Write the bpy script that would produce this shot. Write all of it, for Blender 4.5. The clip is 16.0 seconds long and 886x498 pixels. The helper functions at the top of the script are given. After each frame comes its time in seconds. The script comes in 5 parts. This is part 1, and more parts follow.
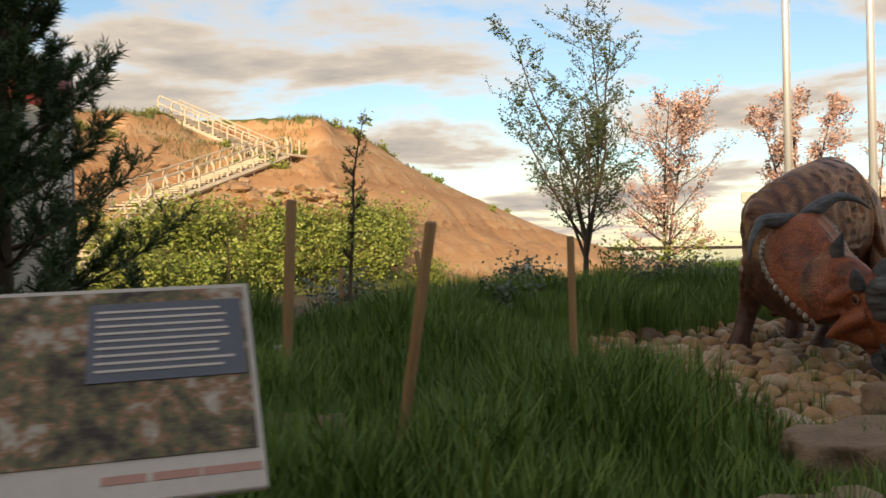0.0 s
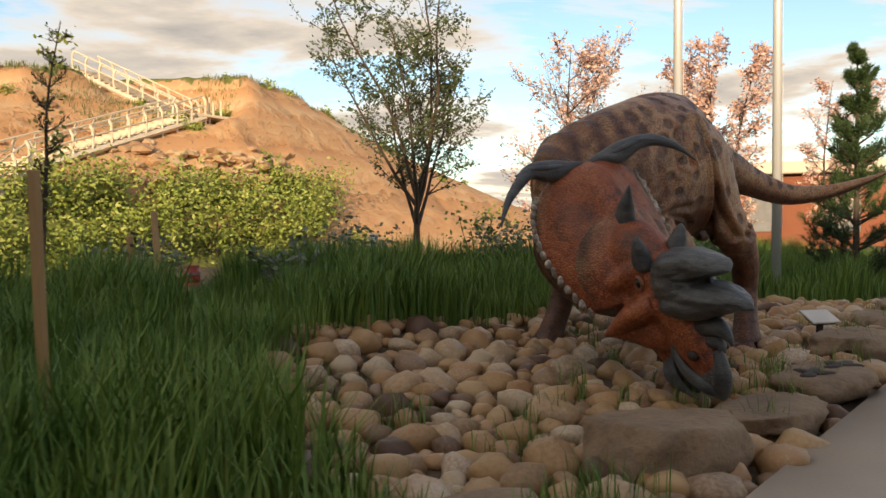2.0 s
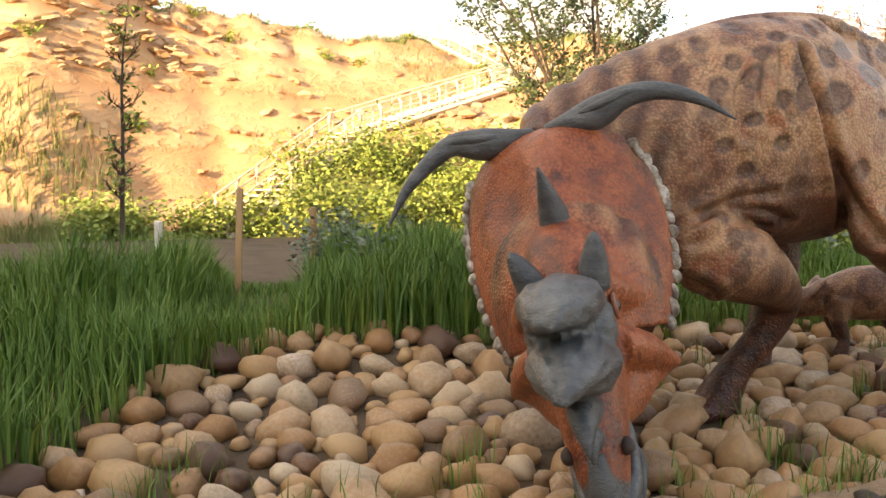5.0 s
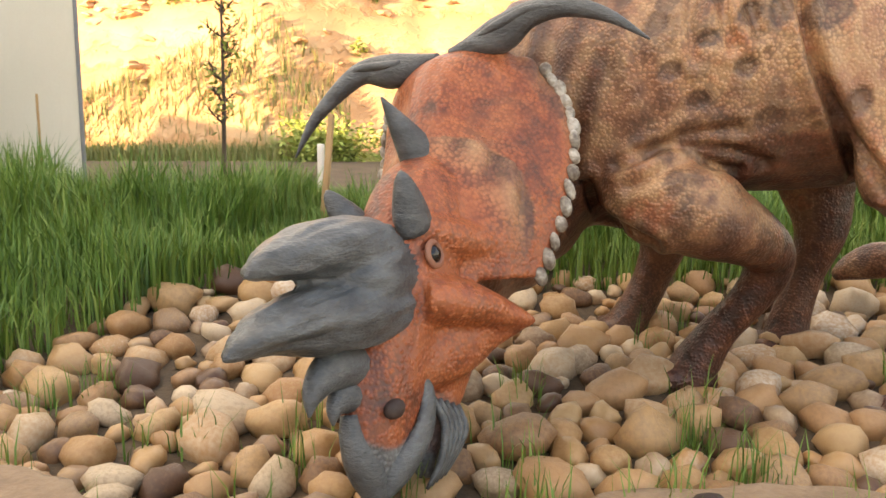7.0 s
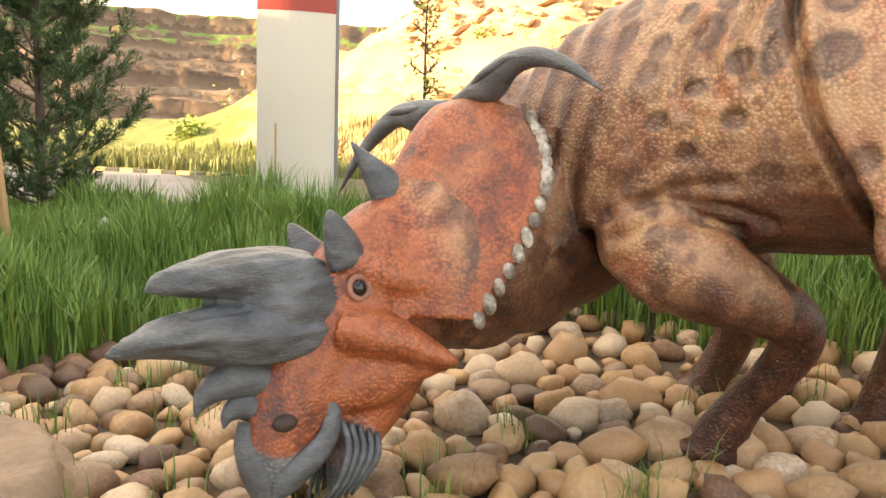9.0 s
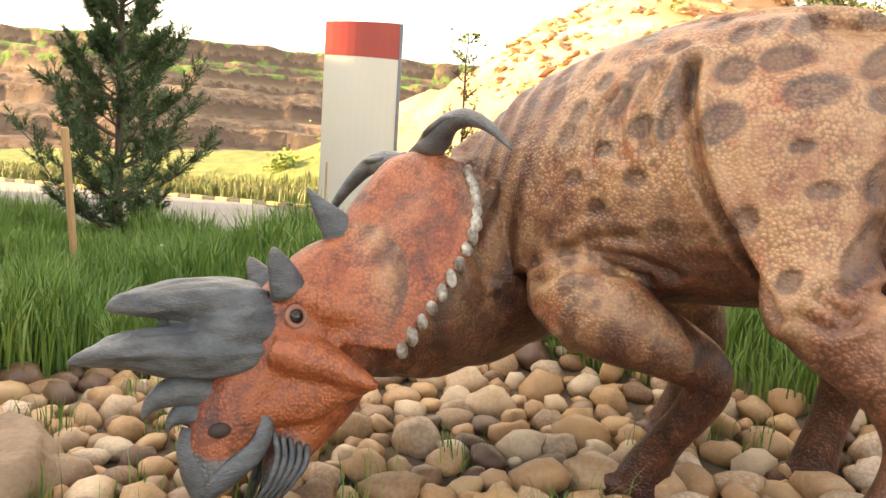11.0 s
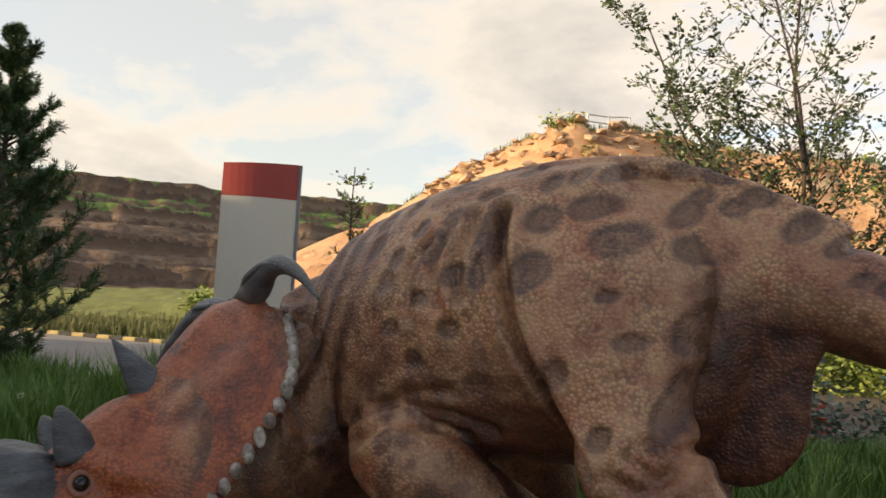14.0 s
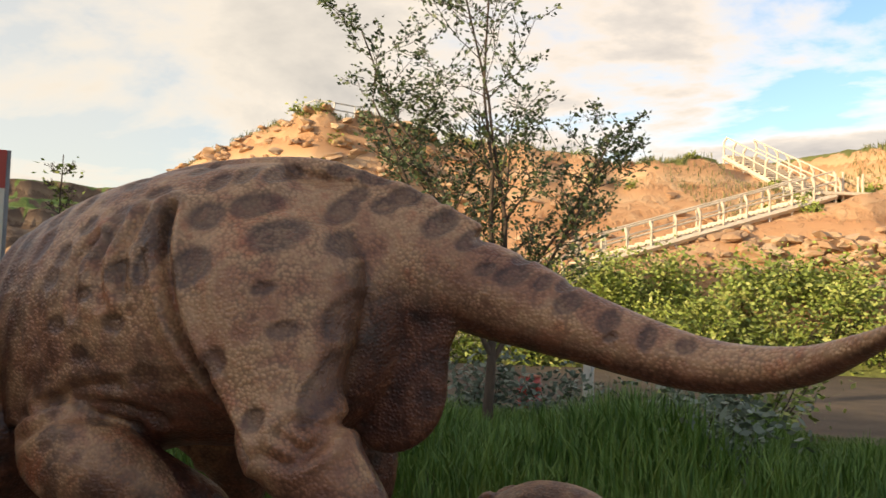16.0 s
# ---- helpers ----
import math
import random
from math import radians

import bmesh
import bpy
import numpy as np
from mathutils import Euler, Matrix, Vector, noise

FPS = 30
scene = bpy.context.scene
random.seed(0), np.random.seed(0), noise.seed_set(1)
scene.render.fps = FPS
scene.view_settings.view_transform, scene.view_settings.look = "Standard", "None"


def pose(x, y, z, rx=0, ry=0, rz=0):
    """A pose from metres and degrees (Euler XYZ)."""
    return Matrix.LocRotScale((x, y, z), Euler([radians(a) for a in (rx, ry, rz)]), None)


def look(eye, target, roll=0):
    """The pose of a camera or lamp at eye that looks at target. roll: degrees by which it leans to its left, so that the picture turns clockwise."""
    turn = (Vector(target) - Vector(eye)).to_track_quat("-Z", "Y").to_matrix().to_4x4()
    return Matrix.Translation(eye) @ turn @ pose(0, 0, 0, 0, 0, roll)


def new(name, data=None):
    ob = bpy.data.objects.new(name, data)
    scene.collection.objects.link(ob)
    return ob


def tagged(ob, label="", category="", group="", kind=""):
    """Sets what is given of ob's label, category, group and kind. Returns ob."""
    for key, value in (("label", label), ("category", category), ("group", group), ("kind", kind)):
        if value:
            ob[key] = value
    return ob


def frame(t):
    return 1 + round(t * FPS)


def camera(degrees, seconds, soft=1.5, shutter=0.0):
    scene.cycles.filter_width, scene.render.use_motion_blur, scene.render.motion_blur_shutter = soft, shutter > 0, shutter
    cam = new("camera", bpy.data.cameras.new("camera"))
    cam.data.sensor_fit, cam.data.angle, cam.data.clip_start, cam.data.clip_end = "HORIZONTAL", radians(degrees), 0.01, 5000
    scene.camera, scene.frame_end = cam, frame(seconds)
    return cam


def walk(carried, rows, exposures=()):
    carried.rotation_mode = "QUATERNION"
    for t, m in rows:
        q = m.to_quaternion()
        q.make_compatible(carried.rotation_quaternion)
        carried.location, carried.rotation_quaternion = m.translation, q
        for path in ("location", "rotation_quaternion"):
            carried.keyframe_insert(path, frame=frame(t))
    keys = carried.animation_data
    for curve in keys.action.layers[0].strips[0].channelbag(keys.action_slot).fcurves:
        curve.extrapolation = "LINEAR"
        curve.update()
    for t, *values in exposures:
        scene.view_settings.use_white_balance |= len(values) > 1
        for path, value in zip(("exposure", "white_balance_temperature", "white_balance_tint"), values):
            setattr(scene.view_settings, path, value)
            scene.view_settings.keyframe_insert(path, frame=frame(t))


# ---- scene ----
cam = camera(55.7, 16.0, shutter=0.2)
PATH = [
    (0, (0.319, -1.198, 1.25), (0.236, 0.8, 1.263), -1.0),
    (0.5, (1.094, -0.618, 1.186), (1.001, 1.38, 1.216), -1.2),
    (0.8, (1.3, -0.286, 1.126), (1.231, 1.712, 1.162), -0.5),
    (1, (1.57, 0.068, 1.132), (1.533, 2.068, 1.158), -0.3),
    (1.2, (1.738, 0.318, 1.092), (1.761, 2.318, 1.1), 0.1),
    (1.5, (2.136, 0.743, 1.084), (2.176, 2.743, 1.073), -0.2),
    (2, (2.683, 1.233, 1.118), (2.612, 3.231, 1.071), -0.2),
    (2.5, (3.162, 1.797, 1.1), (3.094, 3.794, 1.032), -0.4),
    (3, (3.624, 2.216, 1.145), (3.431, 4.205, 1.057), -0.4),
    (3.5, (4.069, 2.656, 1.195), (3.771, 4.63, 1.079), -0.5),
    (4, (4.489, 2.955, 1.244), (3.924, 4.872, 1.169), -0.8),
    (4.2, (4.606, 3.042, 1.263), (3.947, 4.929, 1.189), -0.5),
    (6.3, (5.769, 4.417, 1.341), (4.486, 5.923, 1.049), 0.4),
    (6.5, (5.864, 4.523, 1.342), (4.567, 6.012, 1.028), 0.6),
    (7, (6.189, 4.734, 1.358), (4.738, 6.07, 1.029), 0.6),
    (7.5, (6.447, 5.035, 1.355), (4.891, 6.248, 1.026), 1.1),
    (8, (6.602, 5.364, 1.391), (4.95, 6.44, 1.057), 1.2),
    (8.5, (6.876, 5.572, 1.45), (5.054, 6.339, 1.147), 0.9),
    (9, (7.074, 5.88, 1.465), (5.216, 6.565, 1.181), 2.0),
    (9.2, (7.121, 5.978, 1.489), (5.253, 6.631, 1.203), 2.3),
    (11.3, (7.673, 6.522, 1.568), (5.736, 6.972, 1.361), 3.5),
    (11.5, (7.643, 6.583, 1.561), (5.715, 7.074, 1.363), 3.3),
    (12, (7.547, 6.778, 1.585), (5.629, 7.317, 1.405), 3.0),
    (12.5, (7.496, 6.92, 1.632), (5.594, 7.533, 1.561), 2.7),
    (13, (7.561, 6.924, 1.64), (5.618, 7.398, 1.677), 2.4),
    (13.5, (7.579, 6.944, 1.65), (5.638, 7.415, 1.744), 2.9),
    (14, (7.603, 6.976, 1.65), (5.696, 7.565, 1.772), 3.4),
    (14.5, (7.656, 7.032, 1.651), (5.803, 7.773, 1.779), 3.7),
    (15, (7.746, 7.082, 1.664), (5.954, 7.958, 1.807), 3.3),
    (15.5, (7.873, 7.133, 1.667), (6.141, 8.123, 1.814), 2.7),
    (16, (8.018, 7.212, 1.686), (6.354, 8.315, 1.801), 1.8),
]
EXPOSURES = [(0.0, 0.0, 7000, 10), (1.5, 0.0, 7000, 10), (2.5, 0.5, 7000, 10), (3.5, 0.9, 7100, 10), (4.2, 1.2, 7200, 10), (6.5, 2.10, 8000, 10), (8.0, 2.36, 8000, 10), (9.0, 2.42, 8050, 10), (11.5, 2.30, 7900, 10), (12.2, 2.07, 7700, 10), (12.5, 1.85, 7550, 10), (13.0, 1.16, 7200, 10), (14.0, 0.5, 6700, 10), (16.0, 0.45, 6700, 10)]
walk(cam, [(t, look(eye, target, roll)) for t, eye, target, roll in PATH], EXPOSURES)

# ---- world and light ----
SUN_DIR = Vector((-0.12, -0.97, 0.225)).normalized()      # towards the low sun
world = bpy.data.worlds.new("world")
scene.world = world
world.use_nodes = True


def build_sky():
    nt = world.node_tree
    nt.nodes.clear()
    N, K = nt.nodes.new, nt.links.new
    out = N("ShaderNodeOutputWorld")
    bg = N("ShaderNodeBackground")
    sky = N("ShaderNodeTexSky")
    sky.sky_type = "NISHITA"
    sky.sun_disc = False
    sky.sun_elevation = math.asin(SUN_DIR.z)
    sky.sun_rotation = math.atan2(SUN_DIR.x, SUN_DIR.y)
    sky.air_density, sky.dust_density, sky.ozone_density = 1.0, 0.6, 2.0
    co = N("ShaderNodeTexCoord")
    sep = N("ShaderNodeSeparateXYZ")
    K(co.outputs["Generated"], sep.inputs[0])
    up = N("ShaderNodeMath"); up.operation = "ADD"; up.inputs[1].default_value = 0.12
    K(sep.outputs["Z"], up.inputs[0])
    dx = N("ShaderNodeMath"); dx.operation = "DIVIDE"
    dy = N("ShaderNodeMath"); dy.operation = "DIVIDE"
    K(sep.outputs["X"], dx.inputs[0]); K(up.outputs[0], dx.inputs[1])
    K(sep.outputs["Y"], dy.inputs[0]); K(up.outputs[0], dy.inputs[1])
    comb = N("ShaderNodeCombineXYZ")
    K(dx.outputs[0], comb.inputs[0]); K(dy.outputs[0], comb.inputs[1])
    mp = N("ShaderNodeMapping"); mp.inputs["Scale"].default_value = (0.62, 0.75, 1.0); mp.inputs["Location"].default_value = (CLOUD_X, CLOUD_Y, 0.0)
    K(comb.outputs[0], mp.inputs["Vector"])
    n1 = N("ShaderNodeTexNoise"); n1.inputs["Scale"].default_value = 1.0; n1.inputs["Detail"].default_value = 9.0; n1.inputs["Roughness"].default_value = 0.58
    n1.inputs["Distortion"].default_value = 0.25
    K(mp.outputs[0], n1.inputs["Vector"])
    cover = N("ShaderNodeValToRGB")
    cover.color_ramp.elements[0].position, cover.color_ramp.elements[1].position = 0.45, 0.54
    K(n1.outputs["Fac"], cover.inputs[0])
    thick = N("ShaderNodeValToRGB")
    e = thick.color_ramp.elements
    e[0].position, e[0].color = 0.47, (1.5, 1.25, 1.0, 1)
    e[1].position, e[1].color = 0.70, (0.34, 0.355, 0.40, 1)
    m = e.new(0.56); m.color = (0.92, 0.84, 0.76, 1)
    K(n1.outputs["Fac"], thick.inputs[0])
    # a bright veil of cloud low in the west
    west = N("ShaderNodeVectorMath"); west.operation = "DOT_PRODUCT"; west.inputs[1].default_value = (-0.985, 0.0, 0.17)
    K(co.outputs["Generated"], west.inputs[0])
    wr = N("ShaderNodeMapRange"); wr.inputs["From Min"].default_value = 0.78; wr.inputs["From Max"].default_value = 0.985; wr.inputs["To Max"].default_value = 0.66
    K(west.outputs["Value"], wr.inputs["Value"])
    gain = N("ShaderNodeVectorMath"); gain.operation = "SCALE"; gain.inputs["Scale"].default_value = SKY_GAIN
    K(sky.outputs[0], gain.inputs[0])
    mix = N("ShaderNodeMixRGB")
    K(cover.outputs[0], mix.inputs[0]); K(gain.outputs[0], mix.inputs[1])
    cl = N("ShaderNodeVectorMath"); cl.operation = "SCALE"; cl.inputs["Scale"].default_value = CLOUD_GAIN
    K(thick.outputs[0], cl.inputs[0]); K(cl.outputs[0], mix.inputs[2])
    veil = N("ShaderNodeMixRGB"); veil.inputs[2].default_value = (VEIL * 1.0, VEIL * 0.92, VEIL * 0.78, 1)
    K(wr.outputs[0], veil.inputs[0]); K(mix.outputs[0], veil.inputs[1])
    K(veil.outputs[0], bg.inputs["Color"])
    bg.inputs["Strength"].default_value = SKY_STRENGTH
    K(bg.outputs[0], out.inputs["Surface"])


SKY_STRENGTH, SKY_GAIN, CLOUD_GAIN, VEIL = 0.15, 1.35, 4.6, 4.5
CLOUD_X, CLOUD_Y = 0.3, 1.7
build_sky()
sun = new("sun", bpy.data.lights.new("sun", "SUN"))
sun.data.energy, sun.data.angle, sun.data.color = 5.0, radians(0.6), (1.0, 0.78, 0.50)
sun.matrix_world = look(SUN_DIR * 100, (0, 0, 0))

# ---- materials ----
def material(name, rough=0.8, metal=0.0):
    mat = bpy.data.materials.new(name)
    mat.use_nodes = True
    nt = mat.node_tree
    bsdf = nt.nodes["Principled BSDF"]
    bsdf.inputs["Roughness"].default_value = rough
    bsdf.inputs["Metallic"].default_value = metal
    return mat, nt, bsdf


def node(nt, kind, **inputs):
    n = nt.nodes.new(kind)
    for k, v in inputs.items():
        n.inputs[k.replace("_", " ")].default_value = v
    return n


def ramp(nt, src, stops):
    r = nt.nodes.new("ShaderNodeValToRGB")
    e = r.color_ramp.elements
    e[0].position, e[0].color = stops[0][0], (*stops[0][1], 1)
    e[1].position, e[1].color = stops[-1][0], (*stops[-1][1], 1)
    for p, c in stops[1:-1]:
        e.new(p).color = (*c, 1)
    nt.links.new(src, r.inputs[0])
    return r.outputs[0]


def mixc(nt, fac, a, b, mode="MIX"):
    m = nt.nodes.new("ShaderNodeMixRGB")
    m.blend_type = mode
    for i, v in enumerate((fac, a, b)):
        if isinstance(v, (int, float)):
            m.inputs[i].default_value = v if i == 0 else (v, v, v, 1)
        elif isinstance(v, tuple):
            m.inputs[i].default_value = (*v, 1)
        else:
            nt.links.new(v, m.inputs[i])
    return m.outputs[0]


def coords(nt, which="Object", scale=(1, 1, 1)):
    c = nt.nodes.new("ShaderNodeTexCoord")
    m = nt.nodes.new("ShaderNodeMapping")
    m.inputs["Scale"].default_value = scale
    nt.links.new(c.outputs[which], m.inputs["Vector"])
    return m.outputs[0]


def noise_of(nt, vec, scale, detail=4.0, rough=0.55, dist=0.0):
    n = node(nt, "ShaderNodeTexNoise", Scale=scale, Detail=detail, Roughness=rough, Distortion=dist)
    nt.links.new(vec, n.inputs["Vector"])
    return n.outputs["Fac"]


def bump(nt, bsdf, height, strength, distance, after=None):
    b = node(nt, "ShaderNodeBump", Strength=strength, Distance=distance)
    nt.links.new(height, b.inputs["Height"])
    if after is not None:
        nt.links.new(after, b.inputs["Normal"])
    nt.links.new(b.outputs[0], bsdf.inputs["Normal"])
    return b.outputs[0]


def mottled(name, stops, scale=6.0, rough=0.85, fine=60.0, bump_s=0.4, bump_d=0.01, metal=0.0, per_object=0.0, per_island=0.0, stretch=(1, 1, 1)):
    """A surface with colour variation at two scales and a fine relief."""
    mat, nt, bsdf = material(name, rough, metal)
    v = coords(nt, "Object", stretch)
    big = noise_of(nt, v, scale, 5.0)
    small = noise_of(nt, v, fine, 3.0)
    f = mixc(nt, 0.3, big, small)
    if per_object or per_island:
        info = nt.nodes.new("ShaderNodeObjectInfo" if per_object else "ShaderNodeNewGeometry")
        rnd = info.outputs["Random" if per_object else "Random Per Island"]
        f = mixc(nt, per_object or per_island, f, rnd)
    col = ramp(nt, f, stops)
    nt.links.new(col, bsdf.inputs["Base Color"])
    bump(nt, bsdf, mixc(nt, 0.5, big, small), bump_s, bump_d)
    return mat


def dino_skin(name="painted_skin"):
    mat, nt, bsdf = material(name, 0.42)
    v = coords(nt)
    at = nt.nodes.new("ShaderNodeAttribute"); at.attribute_name = "paint"
    sep = nt.nodes.new("ShaderNodeSeparateColor")
    nt.links.new(at.outputs["Color"], sep.inputs[0])
    head_f, low_paint_shade_f, spot_f = sep.outputs[0], sep.outputs[1], sep.outputs[2]
    big = noise_of(nt, v, 2.6, 4.0)
    mid = noise_of(nt, v, 11.0, 5.0)
    body = ramp(nt, mixc(nt, 0.35, big, mid), [(0.34, (0.19, 0.075, 0.042)), (0.45, (0.34, 0.165, 0.09)), (0.53, (0.45, 0.27, 0.145)), (0.64, (0.36, 0.13, 0.062))])
    # dark spots with a ragged edge
    wob = node(nt, "ShaderNodeVectorMath"); wob.operation = "MULTIPLY_ADD"
    nz = node(nt, "ShaderNodeTexNoise", Scale=5.0, Detail=3.0)
    nt.links.new(v, nz.inputs["Vector"])
    wob.inputs[1].default_value = (0.13, 0.13, 0.13)
    nt.links.new(nz.outputs["Color"], wob.inputs[0]); nt.links.new(v, wob.inputs[2])
    st = nt.nodes.new("ShaderNodeMapping"); st.inputs["Scale"].default_value = (1.2, 1.2, 0.72)
    nt.links.new(wob.outputs[0], st.inputs["Vector"])
    vor = node(nt, "ShaderNodeTexVoronoi", Scale=7.5, Randomness=0.9)
    nt.links.new(st.outputs[0], vor.inputs["Vector"])
    ring = ramp(nt, vor.outputs["Distance"], [(0.0, (0.5, 0.5, 0.5)), (0.18, (0.55, 0.55, 0.55)), (0.32, (0.72, 0.72, 0.72)), (0.52, (0.0, 0.0, 0.0)), (1.0, (0.0, 0.0, 0.0))])
    sm = nt.nodes.new("ShaderNodeMath"); sm.operation = "MULTIPLY"
    nt.links.new(ring, sm.inputs[0]); nt.links.new(spot_f, sm.inputs[1])
    body = mixc(nt, sm.outputs[0], body, (0.075, 0.04, 0.03))
    # dark red-brown of the low parts, deepened to carry their shade as well
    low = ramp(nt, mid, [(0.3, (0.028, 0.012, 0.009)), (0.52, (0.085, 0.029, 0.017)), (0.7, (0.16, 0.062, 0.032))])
    col = mixc(nt, low_paint_shade_f, body, low)
    hd = ramp(nt, mixc(nt, 0.5, big, mid), [(0.36, (0.10, 0.034, 0.022)), (0.46, (0.26, 0.068, 0.028)), (0.56, (0.37, 0.108, 0.040)), (0.70, (0.20, 0.072, 0.040))])
    col = mixc(nt, head_f, col, hd)
    # grey beak, and the dark ring on each side of the frill
    tone = nt.nodes.new("ShaderNodeAttribute"); tone.attribute_name = "tone"
    ts = nt.nodes.new("ShaderNodeSeparateColor")
    nt.links.new(tone.outputs["Color"], ts.inputs[0])
    col = mixc(nt, ts.outputs[0], col, ramp(nt, mid, [(0.3, (0.07, 0.075, 0.08)), (0.7, (0.20, 0.21, 0.22))]))
    col = mixc(nt, ts.outputs[1], col, (0.10, 0.045, 0.03))
    col = mixc(nt, ts.outputs[2], col, ramp(nt, mid, [(0.35, (0.04, 0.023, 0.02)), (0.65, (0.10, 0.052, 0.038))]))
    # pebbly scales, lighter where they stand proud
    sc = node(nt, "ShaderNodeTexVoronoi", Scale=60.0, Randomness=0.85)
    nt.links.new(v, sc.inputs["Vector"])
    pale = ramp(nt, sc.outputs["Distance"], [(0.22, (1.12, 1.11, 1.09)), (0.46, (0.95, 0.94, 0.92)), (0.68, (0.54, 0.52, 0.50))])
    patch = ramp(nt, noise_of(nt, v, 7.0, 3.0), [(0.4, (0.4, 0.4, 0.4)), (0.6, (1.0, 1.0, 1.0))])
    col = mixc(nt, patch, col, mixc(nt, 1.0, col, pale, "MULTIPLY"))
    nt.links.new(col, bsdf.inputs["Base Color"])
    h = ramp(nt, sc.outputs["Distance"], [(0.0, (1, 1, 1)), (0.55, (0, 0, 0))])
    b1 = bump(nt, bsdf, h, 0.55, 0.007)
    bump(nt, bsdf, mid, 0.5, 0.03, b1)
    return mat


M = {}
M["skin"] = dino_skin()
M["horn"] = mottled("painted_horn", [(0.32, (0.035, 0.038, 0.042)), (0.5, (0.075, 0.082, 0.087)), (0.70, (0.135, 0.145, 0.152))], 7, 0.40, 50, 0.9, 0.014, stretch=(1, 1, 2.5))
M["scallop"] = mottled("painted_scallop", [(0.38, (0.10, 0.075, 0.06)), (0.5, (0.27, 0.24, 0.20)), (0.62, (0.54, 0.51, 0.46))], 14, 0.5)
M["lid"] = mottled("painted_lid", [(0.3, (0.20, 0.08, 0.05)), (0.7, (0.30, 0.14, 0.09))], 12, 0.5)
M["eye"] = material("glossy_eye", 0.08)[0]
M["eye"].node_tree.nodes["Principled BSDF"].inputs["Base Color"].default_value = (0.012, 0.009, 0.008, 1)
M["hole"] = mottled("dark_mouth", [(0.3, (0.02, 0.012, 0.01)), (0.7, (0.05, 0.03, 0.025))], 9, 0.7)
M["cobble"] = mottled("river_stone", [(0.16, (0.10, 0.05, 0.028)), (0.28, (0.37, 0.21, 0.10)), (0.40, (0.45, 0.30, 0.15)), (0.48, (0.31, 0.16, 0.065)), (0.56, (0.43, 0.27, 0.125)), (0.65, (0.22, 0.135, 0.08)), (0.74, (0.52, 0.41, 0.28)), (0.84, (0.38, 0.21, 0.09)), (0.92, (0.62, 0.55, 0.45))], 7, 0.42, 60, 0.5, 0.008, per_object=0.78)
M["cobble_far"] = mottled("river_stone_far", [(0.16, (0.10, 0.05, 0.028)), (0.28, (0.37, 0.21, 0.10)), (0.40, (0.45, 0.30, 0.15)), (0.48, (0.31, 0.16, 0.065)), (0.56, (0.43, 0.27, 0.125)), (0.65, (0.22, 0.135, 0.08)), (0.74, (0.52, 0.41, 0.28)), (0.84, (0.38, 0.21, 0.09)), (0.92, (0.62, 0.55, 0.45))], 7, 0.42, 60, 0.5, 0.008, per_island=0.78)
M["boulder"] = mottled("sandstone_boulder", [(0.25, (0.11, 0.075, 0.05)), (0.5, (0.24, 0.165, 0.105)), (0.75, (0.33, 0.25, 0.17))], 3, 0.85, 30, 0.8, 0.03)
M["soil"] = mottled("soil", [(0.3, (0.05, 0.035, 0.022)), (0.7, (0.13, 0.09, 0.055))], 1.5, 0.95, 30, 0.8, 0.03)
M["concrete"] = mottled("pavement_concrete", [(0.3, (0.33, 0.28, 0.23)), (0.7, (0.42, 0.36, 0.30))], 1.2, 0.9, 60, 0.25, 0.005)
M["asphalt"] = mottled("grey_road", [(0.3, (0.19, 0.17, 0.15)), (0.7, (0.27, 0.245, 0.22))], 0.6, 0.9, 50, 0.3, 0.005)
M["grass"] = mottled("grass_blade", [(0.2, (0.035, 0.085, 0.014)), (0.45, (0.095, 0.19, 0.028)), (0.65, (0.17, 0.26, 0.045)), (0.85, (0.30, 0.30, 0.10))], 0.7, 0.6, 5, 0.0, 0.001, per_island=0.35)
M["grass_dry"] = mottled("grass_dry", [(0.2, (0.07, 0.10, 0.02)), (0.5, (0.16, 0.17, 0.05)), (0.8, (0.30, 0.25, 0.11))], 0.5, 0.7, 5, 0.0, 0.001, per_island=0.35)
M["leaf"] = mottled("leaf_dark", [(0.2, (0.03, 0.05, 0.015)), (0.5, (0.07, 0.105, 0.035)), (0.8, (0.13, 0.16, 0.065))], 2, 0.5, 5, 0, 0.001, per_island=0.4)
M["leaf_silver"] = mottled("leaf_silver", [(0.2, (0.06, 0.085, 0.06)), (0.5, (0.13, 0.17, 0.12)), (0.8, (0.24, 0.27, 0.21))], 2, 0.5, 5, 0, 0.001, per_island=0.4)
M["leaf_bush"] = mottled("leaf_bush", [(0.2, (0.09, 0.15, 0.022)), (0.5, (0.25, 0.31, 0.055)), (0.8, (0.44, 0.43, 0.14))], 0.8, 0.6, 5, 0, 0.001, per_island=0.4)
M["leaf_pink"] = mottled("leaf_pink", [(0.2, (0.50, 0.27, 0.21)), (0.5, (0.68, 0.44, 0.37)), (0.8, (0.78, 0.58, 0.51))], 2, 0.6, 5, 0, 0.001, per_island=0.4)
M["needle"] = mottled("pine_needle", [(0.2, (0.018, 0.04, 0.014)), (0.5, (0.045, 0.085, 0.026)), (0.8, (0.085, 0.13, 0.045))], 2, 0.6, 5, 0, 0.001, per_island=0.4)
M["bark"] = mottled("bark", [(0.3, (0.045, 0.032, 0.024)), (0.7, (0.12, 0.085, 0.06))], 8, 0.9, 50, 0.8, 0.01, stretch=(1, 1, 0.3))
M["stake"] = mottled("bare_wood", [(0.3, (0.30, 0.17, 0.07)), (0.7, (0.46, 0.29, 0.14))], 6, 0.7, 50, 0.4, 0.003, stretch=(1, 1, 0.08))
